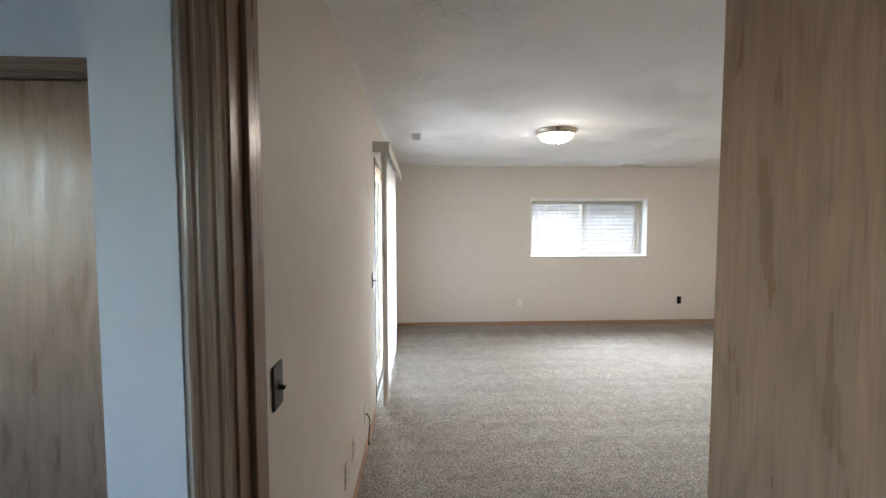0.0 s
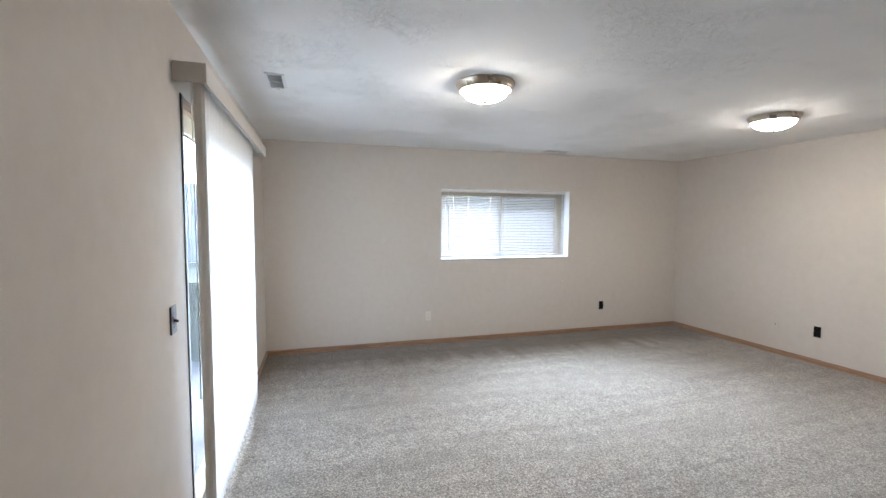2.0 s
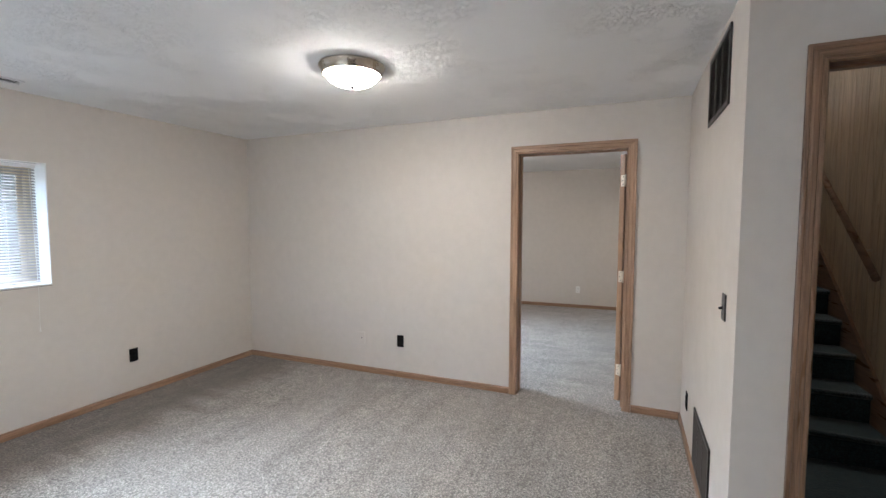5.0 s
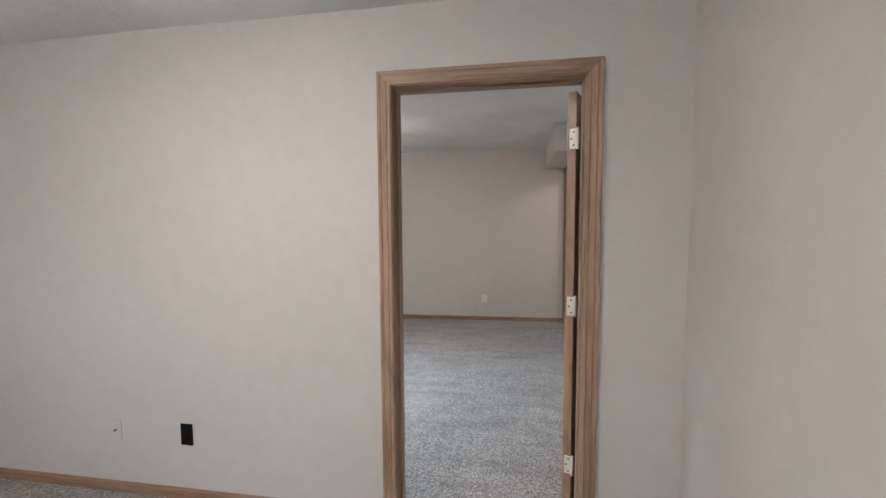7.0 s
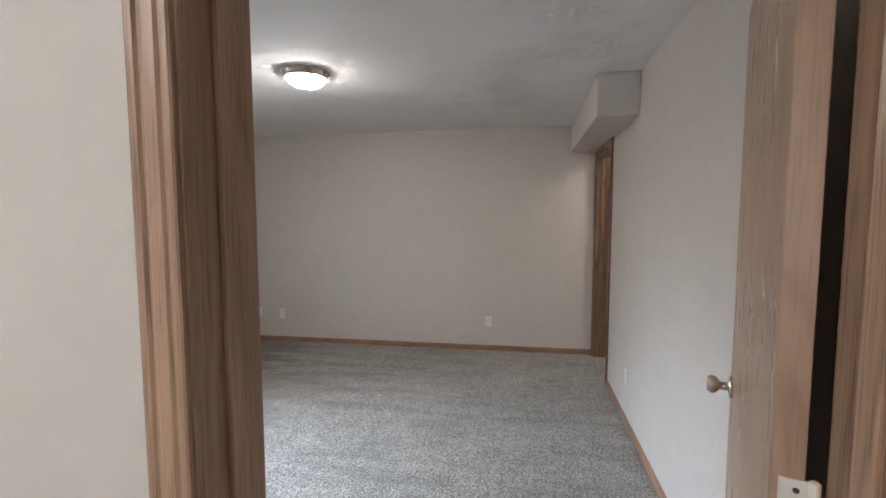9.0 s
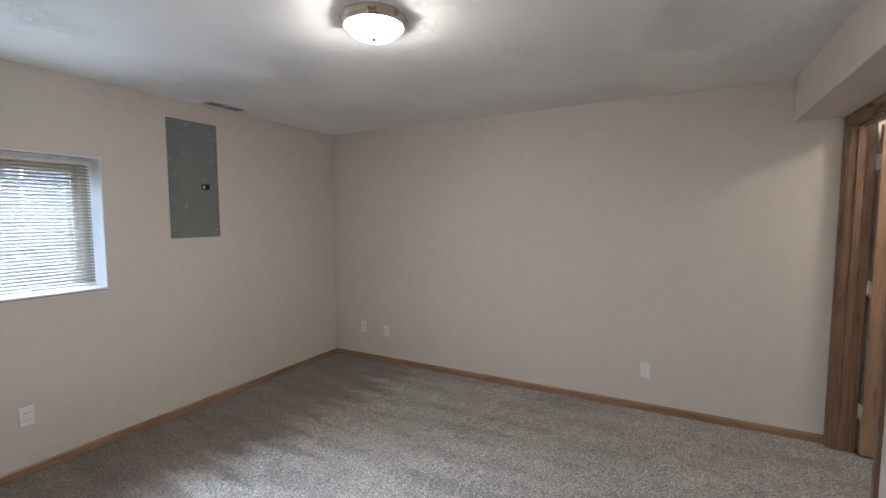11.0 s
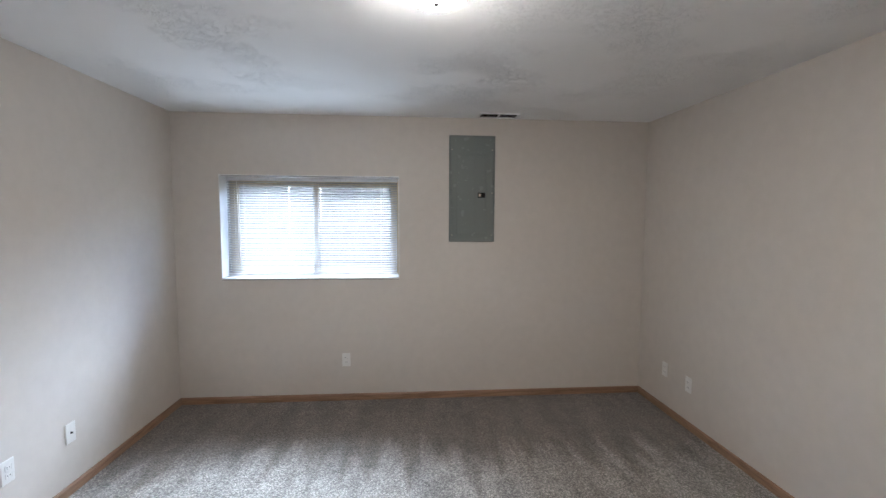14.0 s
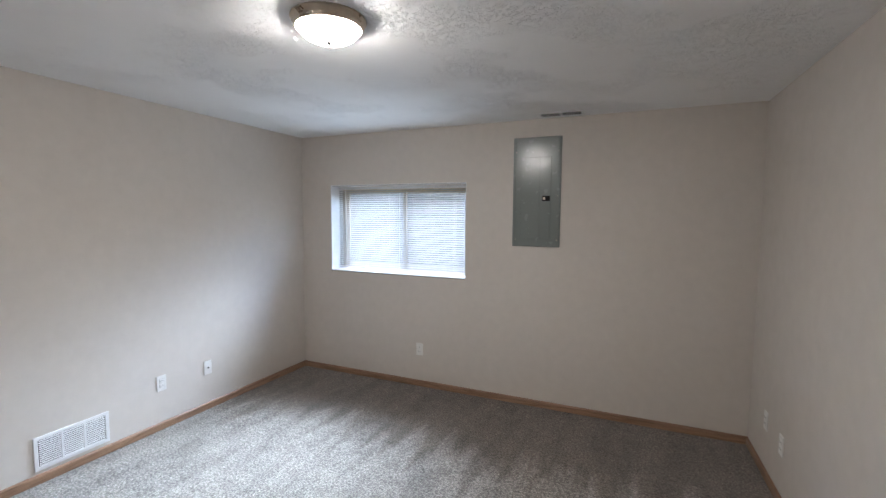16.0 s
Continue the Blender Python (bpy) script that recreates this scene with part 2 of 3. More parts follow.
DOME_SMALL = lit_glass("lit_frosted_glass_small", LAMP * 1.4)
DOME_DIM = lit_glass("dim_frosted_glass", LAMP * 0.65)
GRASS = plain("lawn_grass", (0.10, 0.10, 0.07), 0.9, 0, 0.4, 9, 0.6)
FENCEWOOD = plain("weathered_pale_fence", (0.36, 0.345, 0.33), 0.8, 0, 0.2, 12, 0.2)
SIDING = plain("pale_siding", (0.50, 0.51, 0.52), 0.6, 0, 0.05)
SHINGLE = plain("grey_shingles", (0.12, 0.12, 0.125), 0.9, 0, 0.3, 20, 0.3)
CONCRETE = plain("patio_concrete", (0.40, 0.39, 0.37), 0.85, 0, 0.12, 18, 0.2)


# ---- mesh helpers ----
def cuboid(bm, x0, x1, y0, y1, z0, z1):
    vs = [bm.verts.new(p) for p in ((x0, y0, z0), (x1, y0, z0), (x1, y1, z0), (x0, y1, z0),
                                    (x0, y0, z1), (x1, y0, z1), (x1, y1, z1), (x0, y1, z1))]
    for f in ((3, 2, 1, 0), (4, 5, 6, 7), (0, 1, 5, 4), (1, 2, 6, 5), (2, 3, 7, 6), (3, 0, 4, 7)):
        bm.faces.new([vs[i] for i in f])
    return bm


def block(*b, bevel=0.0, segments=2):
    bm = cuboid(bmesh.new(), *b)
    if bevel:
        bmesh.ops.bevel(bm, geom=bm.edges[:], offset=bevel, segments=segments, affect="EDGES", profile=0.5)
    return bm


def lathe(profile, steps=48):
    """Turns (radius, height) pairs round the z axis."""
    bm = bmesh.new()
    rings = []
    for r, z in profile:
        if r < 1e-5:
            rings.append([bm.verts.new((0, 0, z))])
        else:
            rings.append([bm.verts.new((r * math.cos(2 * math.pi * i / steps), r * math.sin(2 * math.pi * i / steps), z)) for i in range(steps)])
    for a, b in zip(rings, rings[1:]):
        for i in range(steps):
            j = (i + 1) % steps
            quad = [a[i % len(a)], a[j % len(a)], b[j % len(b)], b[i % len(b)]]
            quad = list(dict.fromkeys(quad))
            if len(quad) > 2:
                bm.faces.new(quad)
    bmesh.ops.recalc_face_normals(bm, faces=bm.faces[:])
    for f in bm.faces:
        f.smooth = True
    return bm


def tube(points, radius, sides=8):
    """A round bar that follows a line of points."""
    bm = bmesh.new()
    pts = [Vector(p) for p in points]
    rings = []
    for i, p in enumerate(pts):
        d = (pts[min(i + 1, len(pts) - 1)] - pts[max(i - 1, 0)]).normalized()
        side = d.cross(Vector((0, 0, 1)) if abs(d.z) < 0.9 else Vector((1, 0, 0))).normalized()
        up = side.cross(d)
        rings.append([bm.verts.new(p + radius * (math.cos(2 * math.pi * k / sides) * side + math.sin(2 * math.pi * k / sides) * up)) for k in range(sides)])
    for a, b in zip(rings, rings[1:]):
        for k in range(sides):
            bm.faces.new((a[k], a[(k + 1) % sides], b[(k + 1) % sides], b[k]))
    bm.faces.new(rings[0]), bm.faces.new(rings[-1])
    bmesh.ops.recalc_face_normals(bm, faces=bm.faces[:])
    for f in bm.faces:
        f.smooth = len(f.verts) == 4
    return bm


def mesh_of(name, bm, material):
    me = bpy.data.meshes.new(name)
    bm.to_mesh(me)
    bm.free()
    me.materials.append(material)
    return me


def part(name, bm, material, parent, label="", at=None):
    ob = new(name, bm if isinstance(bm, bpy.types.Mesh) else mesh_of(name, bm, material))
    ob.parent = parent
    if at is not None:
        ob.matrix_basis = at
    return tagged(ob, label)


def thing(name, label, category, group="", kind="", at=None):
    ob = tagged(new(name), label, category, group, kind)
    if at is not None:
        ob.matrix_basis = at
    return ob


def solid(name, bm, material, label, category, kind="structure"):
    return tagged(new(name, mesh_of(name, bm, material)), label, category, "", kind)


# ---- structure ----
def wall(name, axis, f0, f1, a0, a1, z0, z1, holes, material, label):
    """A wall between faces f0 and f1 that runs along axis from a0 to a1, with holes (a0, a1, z0, z1)."""
    bm = bmesh.new()

    def put(p, q, r, s):
        if q - p > 1e-4 and s - r > 1e-4:
            cuboid(bm, *((p, q, f0, f1) if axis == "x" else (f0, f1, p, q)), r, s)
    at = a0
    for h0, h1, hz0, hz1 in sorted(holes):
        put(at, h0, z0, z1), put(h0, h1, z0, hz0), put(h0, h1, hz1, z1)
        at = h1
    put(at, a1, z0, z1)
    return solid(name, bm, material, label, "wall")


LIN = 0.018                       # thickness of the door linings
W1, W2 = (1.522, 3.345, 1.006, 1.905), (5.680, 7.141, 1.006, 1.870)
D1 = (2.440, 3.280, 2.042)        # doorway between the rooms, along y
D2 = (8.530, 9.245, 2.030)        # far door of the second room, along x
D0 = (-0.455, 0.416, 2.035)       # entry door, along x
DS = (1.035, 1.794, 2.035)        # stair doorway, along y
SLIDE = (3.350, 5.130, 0.0, 2.05)
DH = (-2.05, -1.22, 2.02)         # closed hall door, along x


def hole(d):
    return d[0] - LIN, d[1] + LIN, -0.1, d[2] + LIN


wall("wall_north", "x", NY, NY + 0.31, -0.665, 9.43, -0.1, 2.7, [W1, W2], WALL, "greige painted outside wall with two windows")
wall("wall_west", "y", -0.653, WX, SY0, NY, -0.1, 2.7, [SLIDE], WALL, "greige painted wall with a sliding glass door")
wall("wall_south", "x", SY0, SY1, WX, STX, -0.1, 2.7, [hole(D0)], WALL, "greige painted wall with the entry door")
wall("wall_stair", "y", STX, STX + 0.12, SY1, STUB - 0.12, -0.1, 2.7, [hole(DS)], WALL, "greige painted wall with the stair doorway")
wall("wall_stub", "x", STUB - 0.12, STUB, STX, EX, -0.1, 2.7, [], WALL, "short greige wall with grilles and a switch")
wall("wall_between", "y", EX, R2W, STUB - 0.12, NY, -0.1, 2.7, [hole(D1)], WALL, "greige wall between the two carpeted rooms")
wall("wall_south_bedroom", "x", R2S - 0.12, R2S, R2W, R2E, -0.1, 2.7, [hole(D2)], WALL, "greige painted wall with a door in the corner")
wall("wall_east", "y", R2E, R2E + 0.123, 0.9, NY, -0.1, 2.7, [], WALL, "plain greige painted wall")
def floor_z(y):
    """The slab falls a little towards the window wall."""
    return -0.0115 * max(0.0, y - 2.3)


bm = block(WX - 2.2, R2E, -1.7, 2.3, -0.12, 0.0)
cuboid(bm, WX - 2.2, R2E, 2.3, NY, -0.12, 0.0)
for v in bm.verts:
    v.co.z += floor_z(v.co.y)
bmesh.ops.remove_doubles(bm, verts=bm.verts[:], dist=1e-4)
for f in [f for f in bm.faces if abs(f.calc_center_median().y - 2.3) < 1e-3]:
    bm.faces.remove(f)
solid("floor", bm, CARPET, "beige flecked cut-pile carpet with vacuum tracks and shade painted along the window wall", "carpet")
bm = block(WX, EX, STUB - 0.12, NY, CEIL1, CEIL1 + 0.1)
cuboid(bm, WX, STX + 0.12, SY1, STUB - 0.12, CEIL1, CEIL1 + 0.1)
solid("ceiling_1", bm, CEILING, "white stomped-texture ceiling", "ceiling")
solid("ceiling_2", block(R2W, R2E, R2S, NY, CEIL2, CEIL2 + 0.1), CEILING, "white stomped-texture ceiling", "ceiling")
solid("soffit", block(7.66, R2E - 0.002, R2S + 0.002, 2.400, 2.090, CEIL2 - 0.002, bevel=0.004), WALL, "greige boxed duct soffit under the ceiling", "soffit")
solid("roof", block(-2.9, 9.7, -2.0, NY + 0.6, 5.4, 5.55), SHINGLE, "grey shingle roof over the house", "roof")
solid("upper_wall", block(-0.665, 9.43, NY, NY + 0.31, 2.702, 5.4), SIDING, "pale siding of the storey above", "wall")

# hall behind the entry door
wall("wall_hall_north", "x", 1.410, 1.53, -2.72, -0.653, -0.1, 2.7, [hole(DH)], HALLWALL, "pale grey hall wall with a closed oak door")
# hall openings are unseen, added to light the doors and wall end
wall("wall_hall_west", "y", -2.72, -2.60, -1.7, 1.410, -0.1, 2.7, [(-0.42, 0.50, 1.30, 2.0)], HALLWALL, "pale grey hall wall with an added daylight opening")
wall("wall_hall_south", "x", -1.72, -1.60, -2.60, 0.75, -0.1, 2.7, [(-1.9, -1.3, 1.1, 1.9)], HALLWALL, "pale grey hall wall with an added daylight opening")
wall("wall_hall_east", "y", 0.75, 0.87, -1.72, SY0, -0.1, 2.7, [], HALLWALL, "pale grey hall wall")
solid("wall_hall_end", block(-0.656, WX, SY0 - 0.006, SY0 - 0.001, 0, CEIL1 - 0.003), HALLWALL, "white painted wall end beside the entry door", "wall")
solid("ceiling_hall", block(-2.60, 0.75, -1.6, SY0 - 0.007, CEIL1, CEIL1 + 0.1), CEILING, "white hall ceiling", "ceiling")
solid("ceiling_alcove", block(-2.60, -0.653, SY0 - 0.007, 1.41, CEIL1, CEIL1 + 0.1), CEILING, "white hall ceiling", "ceiling")

# stairwell
solid("wall_stairwell_south", block(STX + 0.12, 9.4, 0.80, 0.93, -0.1, 5.4), WALL, "stairwell wall behind the streak boards", "wall")
solid("wall_stairwell_north", block(EX, 8.4, 1.905, 2.015, -0.1, 5.4), WALL, "greige stairwell wall", "wall")
solid("wall_stairwell_end", block(8.4, 8.5, 0.93, 2.015, 2.5, 5.4), WALL, "greige wall at the stair head", "wall")
solid("wall_stairwell_header", block(3.86, 3.96, 0.93, 1.92, CEIL1, 5.4), WALL, "greige wall over the foot of the stairs", "wall")
solid("ceiling_stair_foot", block(STX + 0.12, 3.86, 0.93, 1.92, CEIL1, CEIL1 + 0.1), CEILING, "white ceiling over the stair foot", "ceiling")
solid("wall_closet", block(8.335, 8.399, 0.93, 2.0, 0, 2.49), WALL, "plain closet side wall", "wall")
solid("ceiling_closet", block(8.40, R2E, 0.93, R2S - 0.12, 2.36, 2.45), CEILING, "white closet ceiling", "ceiling")


# ---- trim ----
CASING = [(0, 0), (0, .009), (.003, .0115), (.009, .012), (.012, .0095), (.016, .0095), (.020, .0135), (.036, .0155),
          (.040, .0125), (.044, .0125), (.048, .0165), (.056, .0175), (.06, .016), (.06, 0)]


def strip(rows):
    """Skins two rows of points, with end caps."""
    bm = bmesh.new()
    a, b = [[bm.verts.new(p) for p in r] for r in rows]
    n = len(a)
    for i in range(n):
        j = (i + 1) % n
        bm.faces.new((a[i], a[j], b[j], b[i]))
    bm.faces.new(a), bm.faces.new(b)
    bmesh.ops.recalc_face_normals(bm, faces=bm.faces[:])
    return bm


def door_frame(name, axis, f0, f1, d, label, sides, stop_at, oak_along, upright=OAK_Z):
    """Lining, stops and mitred fluted casings of a doorway."""
    a0, a1, h = d
    top = thing(name, label, "door", kind="structure")

    def P(a, f, z):
        return (a, f, z) if axis == "x" else (f, a, z)

    def bar(n, p, q, g0, g1, z0, z1, mat):
        b = (p, q, g0, g1) if axis == "x" else (g0, g1, p, q)
        part(n, block(*b, z0, z1, bevel=0.0015, segments=1), mat, top)
    e = 0.001
    bar("jamb", a0 - LIN + e, a0, f0 - 0.002, f1 + 0.002, -0.03, h, upright)
    bar("jamb", a1, a1 + LIN - e, f0 - 0.002, f1 + 0.002, -0.03, h, upright)
    bar("head", a0 - LIN + e, a1 + LIN - e, f0 - 0.002, f1 + 0.002, h, h + LIN - e, oak_along)
    s0, s1 = stop_at
    bar("stop", a0, a0 + 0.010, s0, s1, 0, h - 0.010, upright)
    bar("stop", a1 - 0.010, a1, s0, s1, 0, h - 0.010, upright)
    bar("stop", a0, a1, s0, s1, h - 0.010, h, oak_along)
    for f, n in ((f0, -1), (f1, 1)):
        if n not in sides:
            continue
        r = 0.004
        part("casing", strip([[P(a0 - r - u, f + n * (t + 0.001), -0.03) for u, t in CASING], [P(a0 - r - u, f + n * (t + 0.001), h + r + u) for u, t in CASING]]), upright, top, "fluted oak casing")
        part("casing", strip([[P(a1 + r + u, f + n * (t + 0.001), -0.03) for u, t in CASING], [P(a1 + r + u, f + n * (t + 0.001), h + r + u) for u, t in CASING]]), upright, top, "fluted oak casing")
        part("casing", strip([[P(a0 - r - u, f + n * (t + 0.001), h + r + u) for u, t in CASING], [P(a1 + r + u, f + n * (t + 0.001), h + r + u) for u, t in CASING]]), oak_along, top, "fluted oak casing")
    return top


def hinge_on(slab, x, y, z, pin):
    """Loose-pin hinge with a rounded leaf on the slab's edge, leaf facing -x in the slab's frame."""
    h = part("hinge", block(x - 0.0035, x, *sorted((y - pin * 0.030, y + pin * 0.004)), z - 0.045, z + 0.045, bevel=0.0015, segments=1), HINGE, slab, "satin metal hinge leaf")
    part("knuckle", lathe([(0, -0.048), (0.007, -0.047), (0.007, 0.047), (0.004, 0.050), (0, 0.051)], 12), HINGE, h, at=Matrix.Translation((x - 0.006, y + pin * 0.009, z)))
    for dz, dy in ((-0.03, -0.010 * pin), (0.0, -0.020 * pin), (0.03, -0.010 * pin)):
        part("screw", lathe([(0, 0), (0.0042, 0.0), (0.0042, 0.001), (0, 0.0014)], 8), STEEL, h, at=Matrix.Translation((x - 0.0036, y + dy, z + dz)) @ pose(0, 0, 0, 0, -90, 0))


def slab_door(frame_ob, at, width, height, hinges, pin=1):
    """A flush oak slab whose hinge edge is x = 0 and whose far edge is x = width."""
    s = part("door_leaf", block(0, width, -0.040, 0, 0.012, height, bevel=0.0015, segments=1), SLAB, frame_ob, "flush oak veneer door leaf", at)
    for z in hinges:
        hinge_on(s, 0, 0 if pin > 0 else -0.040, z, pin)
    for side in (1, -1):
        part("knob", lathe([(0, 0), (0.032, 0.0), (0.032, 0.006), (0.012, 0.010), (0.011, 0.03), (0.024, 0.04), (0.027, 0.052), (0.02, 0.062), (0, 0.065)], 20), NICKEL, s, "round satin nickel knob",
             Matrix.Translation((width - 0.06, 0 if side > 0 else -0.040, 0.95)) @ pose(0, 0, 0, -90 * side, 0, 0))
    return s


door_1 = door_frame("door_1", "y", EX, R2W, D1, "open flush oak door in a fluted oak frame", (-1, 1), (EX + 0.06, EX + 0.095), OAK_Y)
slab_door(door_1, pose(R2W + 0.022, D1[0] + 0.060, 0, 0, 0, -20), 0.80, 2.02, (0.27, 1.04, 1.81), -1)
door_2 = door_frame("door_2", "x", R2S - 0.12, R2S, D2, "open oak door in the corner under the soffit", (1,), (R2S - 0.07, R2S - 0.035), DARK_X, DARK_Z)
slab_door(door_2, pose(D2[1] - 0.004, R2S - 0.135, 0, 0, 0, -91), 0.70, 2.015, (0.27, 1.04, 1.80))
door_3 = door_frame("door_3", "x", SY0, SY1, D0, "open flush oak entry door in a fluted oak frame", (-1, 1), (SY0 + 0.045, SY0 + 0.08), DARK_X, DARK_Z)
slab_door(door_3, pose(D0[1] - 0.038, SY0 + 0.028, 0, 0, 0, -90), 0.84, 2.02, (0.27, 1.04, 1.80))
door_4 = door_frame("door_4", "y", STX, STX + 0.12, DS, "oak-cased doorway to the carpeted stairs", (-1,), (STX + 0.05, STX + 0.085), DARK_Y, DARK_Z)
door_5 = door_frame("door_5", "x", 1.410, 1.53, DH, "closed flush oak hall door", (-1,), (1.470, 1.505), DARK_X, DARK_Z)
part("door_leaf", block(DH[0] + 0.003, DH[1] - 0.003, 1.43, 1.468, 0.01, DH[2] - 0.003, bevel=0.0015, segments=1), SLAB, door_5, "flush oak veneer door leaf")

BASE = [(0, -0.004), (0.012, -0.004), (0.012, 0.040), (0.0105, 0.048), (0.006, 0.053), (0.003, 0.057), (0, 0.057)]


def baseboard(axis, face, n, a0, a1):
    """Oak baseboard on a wall face whose outward normal is n along the other axis."""
    rows = [[(a, face + n * (u + 0.001), z + floor_z(face)) if axis == "x" else (face + n * (u + 0.001), a, z + floor_z(a)) for u, z in BASE] for a in (a0, a1)]
    solid("baseboard", strip(rows), BASE_X if axis == "x" else BASE_Y, "low oak baseboard with a rounded top", "baseboard")


C = 0.066
baseboard("x", NY, -1, WX, EX)
baseboard("y", EX, -1, D1[1] + C, NY - 0.014)
baseboard("y", EX, -1, STUB + 0.014, D1[0] - C)
baseboard("x", STUB, 1, STX - 0.012, EX)
baseboard("y", STX, -1, DS[1] + C, STUB)
baseboard("y", STX, -1, SY1, DS[0] - C)
baseboard("y", WX, 1, SY1 + 0.02, SLIDE[0] - 0.03)
baseboard("y", WX, 1, SLIDE[1] + 0.03, NY - 0.014)
baseboard("x", SY1, 1, D0[1] + C, STX - 0.014)
baseboard("x", NY, -1, R2W, R2E)
baseboard("y", R2W, 1, D1[1] + C, NY - 0.014)
baseboard("y", R2E, -1, R2S, NY - 0.014)
baseboard("x", R2S, 1, R2W + 0.02, D2[0] - C)


# ---- windows and blinds ----
def window(name, w):
    x0, x1, z0, z1 = w
    win = thing(name, "almond vinyl sliding window in a white-lined reveal", "window", kind="structure")
    y0, yw, y1 = NY - 0.001, NY + 0.195, NY + 0.26
    for n, b in (("jamb_liner", (x0, x0 + 0.006, y0, yw, z0, z1)), ("jamb_liner", (x1 - 0.006, x1, y0, yw, z0, z1)),
                 ("head_liner", (x0 + 0.006, x1 - 0.006, y0, yw, z1 - 0.006, z1)), ("window_sill", (x0 + 0.006, x1 - 0.006, y0 - 0.004, yw, z0, z0 + 0.012))):
        part(n, block(*b), WHITE, win, "white painted reveal")
    # dark strips paint the shadow lines above the headrail and under the sill
    part("caulk_joint", block(x0 + 0.01, x1 - 0.05, y0 + 0.020, y0 + 0.026, z1 - 0.008, z1 - 0.005), GAP_SHADE, win, "dark strip painted as the shadowed gap at the reveal edge")
    part("caulk_joint", block(x0 + 0.004, x1 - 0.004, y0 - 0.0035, y0 + 0.0005, z0 - 0.004, z0 - 0.0005), GAP_SHADE, win, "dark strip painted as the shadowed gap at the reveal edge")
    f = 0.045
    for n, b in (("frame", (x0, x0 + f, yw, y1, z0, z1)), ("frame", (x1 - f, x1, yw, y1, z0, z1)),
                 ("frame", (x0 + f, x1 - f, yw, y1, z0, z0 + f)), ("frame", (x0 + f, x1 - f, yw, y1, z1 - f, z1))):
        part(n, block(*b, bevel=0.003, segments=1), VINYL, win, "almond vinyl window frame")
    xm = (x0 + x1) / 2
    for k, (s0, s1) in enumerate(((x0 + f, xm + 0.02), (xm - 0.02, x1 - f))):
        ya = yw + 0.012 + 0.026 * k
        g = 0.034
        sash = part("sash", block(s0, s0 + g, ya, ya + 0.022, z0 + f, z1 - f, bevel=0.002, segments=1), VINYL, win)
        for b in ((s1 - g, s1, ya, ya + 0.022, z0 + f, z1 - f), (s0 + g, s1 - g, ya, ya + 0.022, z0 + f, z0 + f + g), (s0 + g, s1 - g, ya, ya + 0.022, z1 - f - g, z1 - f)):
            part("sash_rail", block(*b, bevel=0.002, segments=1), VINYL, sash)
        pane = part("pane", block(s0 + g, s1 - g, ya + 0.009, ya + 0.013, z0 + f + g, z1 - f - g), GLASS, sash, "clear glass pane")
        pane.visible_shadow = False
    scr = bmesh.new()
    cuboid(scr, xm, x1 - f, y1 - 0.008, y1 - 0.006, z0 + f, z1 - f)
    part("insect_screen", scr, SCREEN, win, "grey insect screen")
    return win


def mini_blind(w, tilt, cord_at, cord_low, deep, short):
    """Aluminium mini blind hung inside the reveal, slats half open."""
    x0, x1, z0, z1 = w[0] + 0.012, w[1] - short, w[2], w[3]
    y = NY + deep
    b = thing("mini_blind", "white aluminium mini blind with half-open slats in the window", "blind", "window blinds")
    part("headrail", block(x0, x1, y - 0.016, y + 0.014, z1 - 0.040, z1 - 0.014, bevel=0.002, segments=1), ENAMEL, b, "white steel headrail")
    part("bottom_rail", block(x0, x1, y - 0.012, y + 0.012, z0 + 0.022, z0 + 0.036, bevel=0.004), ENAMEL, b, "white bottom rail")
    bm = bmesh.new()
    half, rows = 0.0125, []
    for k in range(5):
        u = -half + 2 * half * k / 4
        rows.append([bm.verts.new((x, u, 0.0022 * (1 - (u / half) ** 2))) for x in (x0 + 0.003, x1 - 0.003)])
    for p, q in zip(rows, rows[1:]):
        bm.faces.new((p[0], p[1], q[1], q[0]))
    for f in bm.faces:
        f.smooth = True
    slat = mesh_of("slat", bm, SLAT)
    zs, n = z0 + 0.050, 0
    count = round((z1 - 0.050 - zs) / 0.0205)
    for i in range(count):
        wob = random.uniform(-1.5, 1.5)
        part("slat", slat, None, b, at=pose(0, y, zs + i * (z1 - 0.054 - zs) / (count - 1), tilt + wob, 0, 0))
    for k in (0.10, 0.5, 0.90):
        x = x0 + (x1 - x0) * k
        for dy in (-0.0135, 0.0135):
            part("ladder_cord", tube([(x, y + dy, z0 + 0.03), (x, y + dy, z1 - 0.03)], 0.0009, 5), CORD, b)
    xw = x0 + 0.09
    part("tilt_wand", tube([(xw, y - 0.02, z1 - 0.03), (xw + 0.004, y - 0.024, z1 - 0.30), (xw + 0.012, y - 0.022, z0 + 0.12)], 0.0035, 6), CORD, b, "clear tilt wand")
    if cord_low:
        pts = [(cord_at, y - 0.02, z1 - 0.03), (cord_at, NY - 0.012, z0 + 0.02), (cord_at + 0.002, NY - 0.008, z0 - 0.12), (cord_at - 0.001, NY - 0.007, cord_low)]
        part("pull_cord", tube(pts, 0.0016, 6), CORD, b, "hanging pull cord")
        part("tassel", lathe([(0, -0.03), (0.006, -0.028), (0.005, -0.008), (0.002, 0), (0, 0.001)], 10), CORD, b, at=Matrix.Translation((cord_at - 0.001, NY - 0.0085, cord_low)))
    return b


window("window_1", W1)
window("window_2", W2)
mini_blind(W1, 33, 3.255, 0.70, 0.045, 0.050)
mini_blind(W2, 33, 0, 0, 0.125, 0.016)

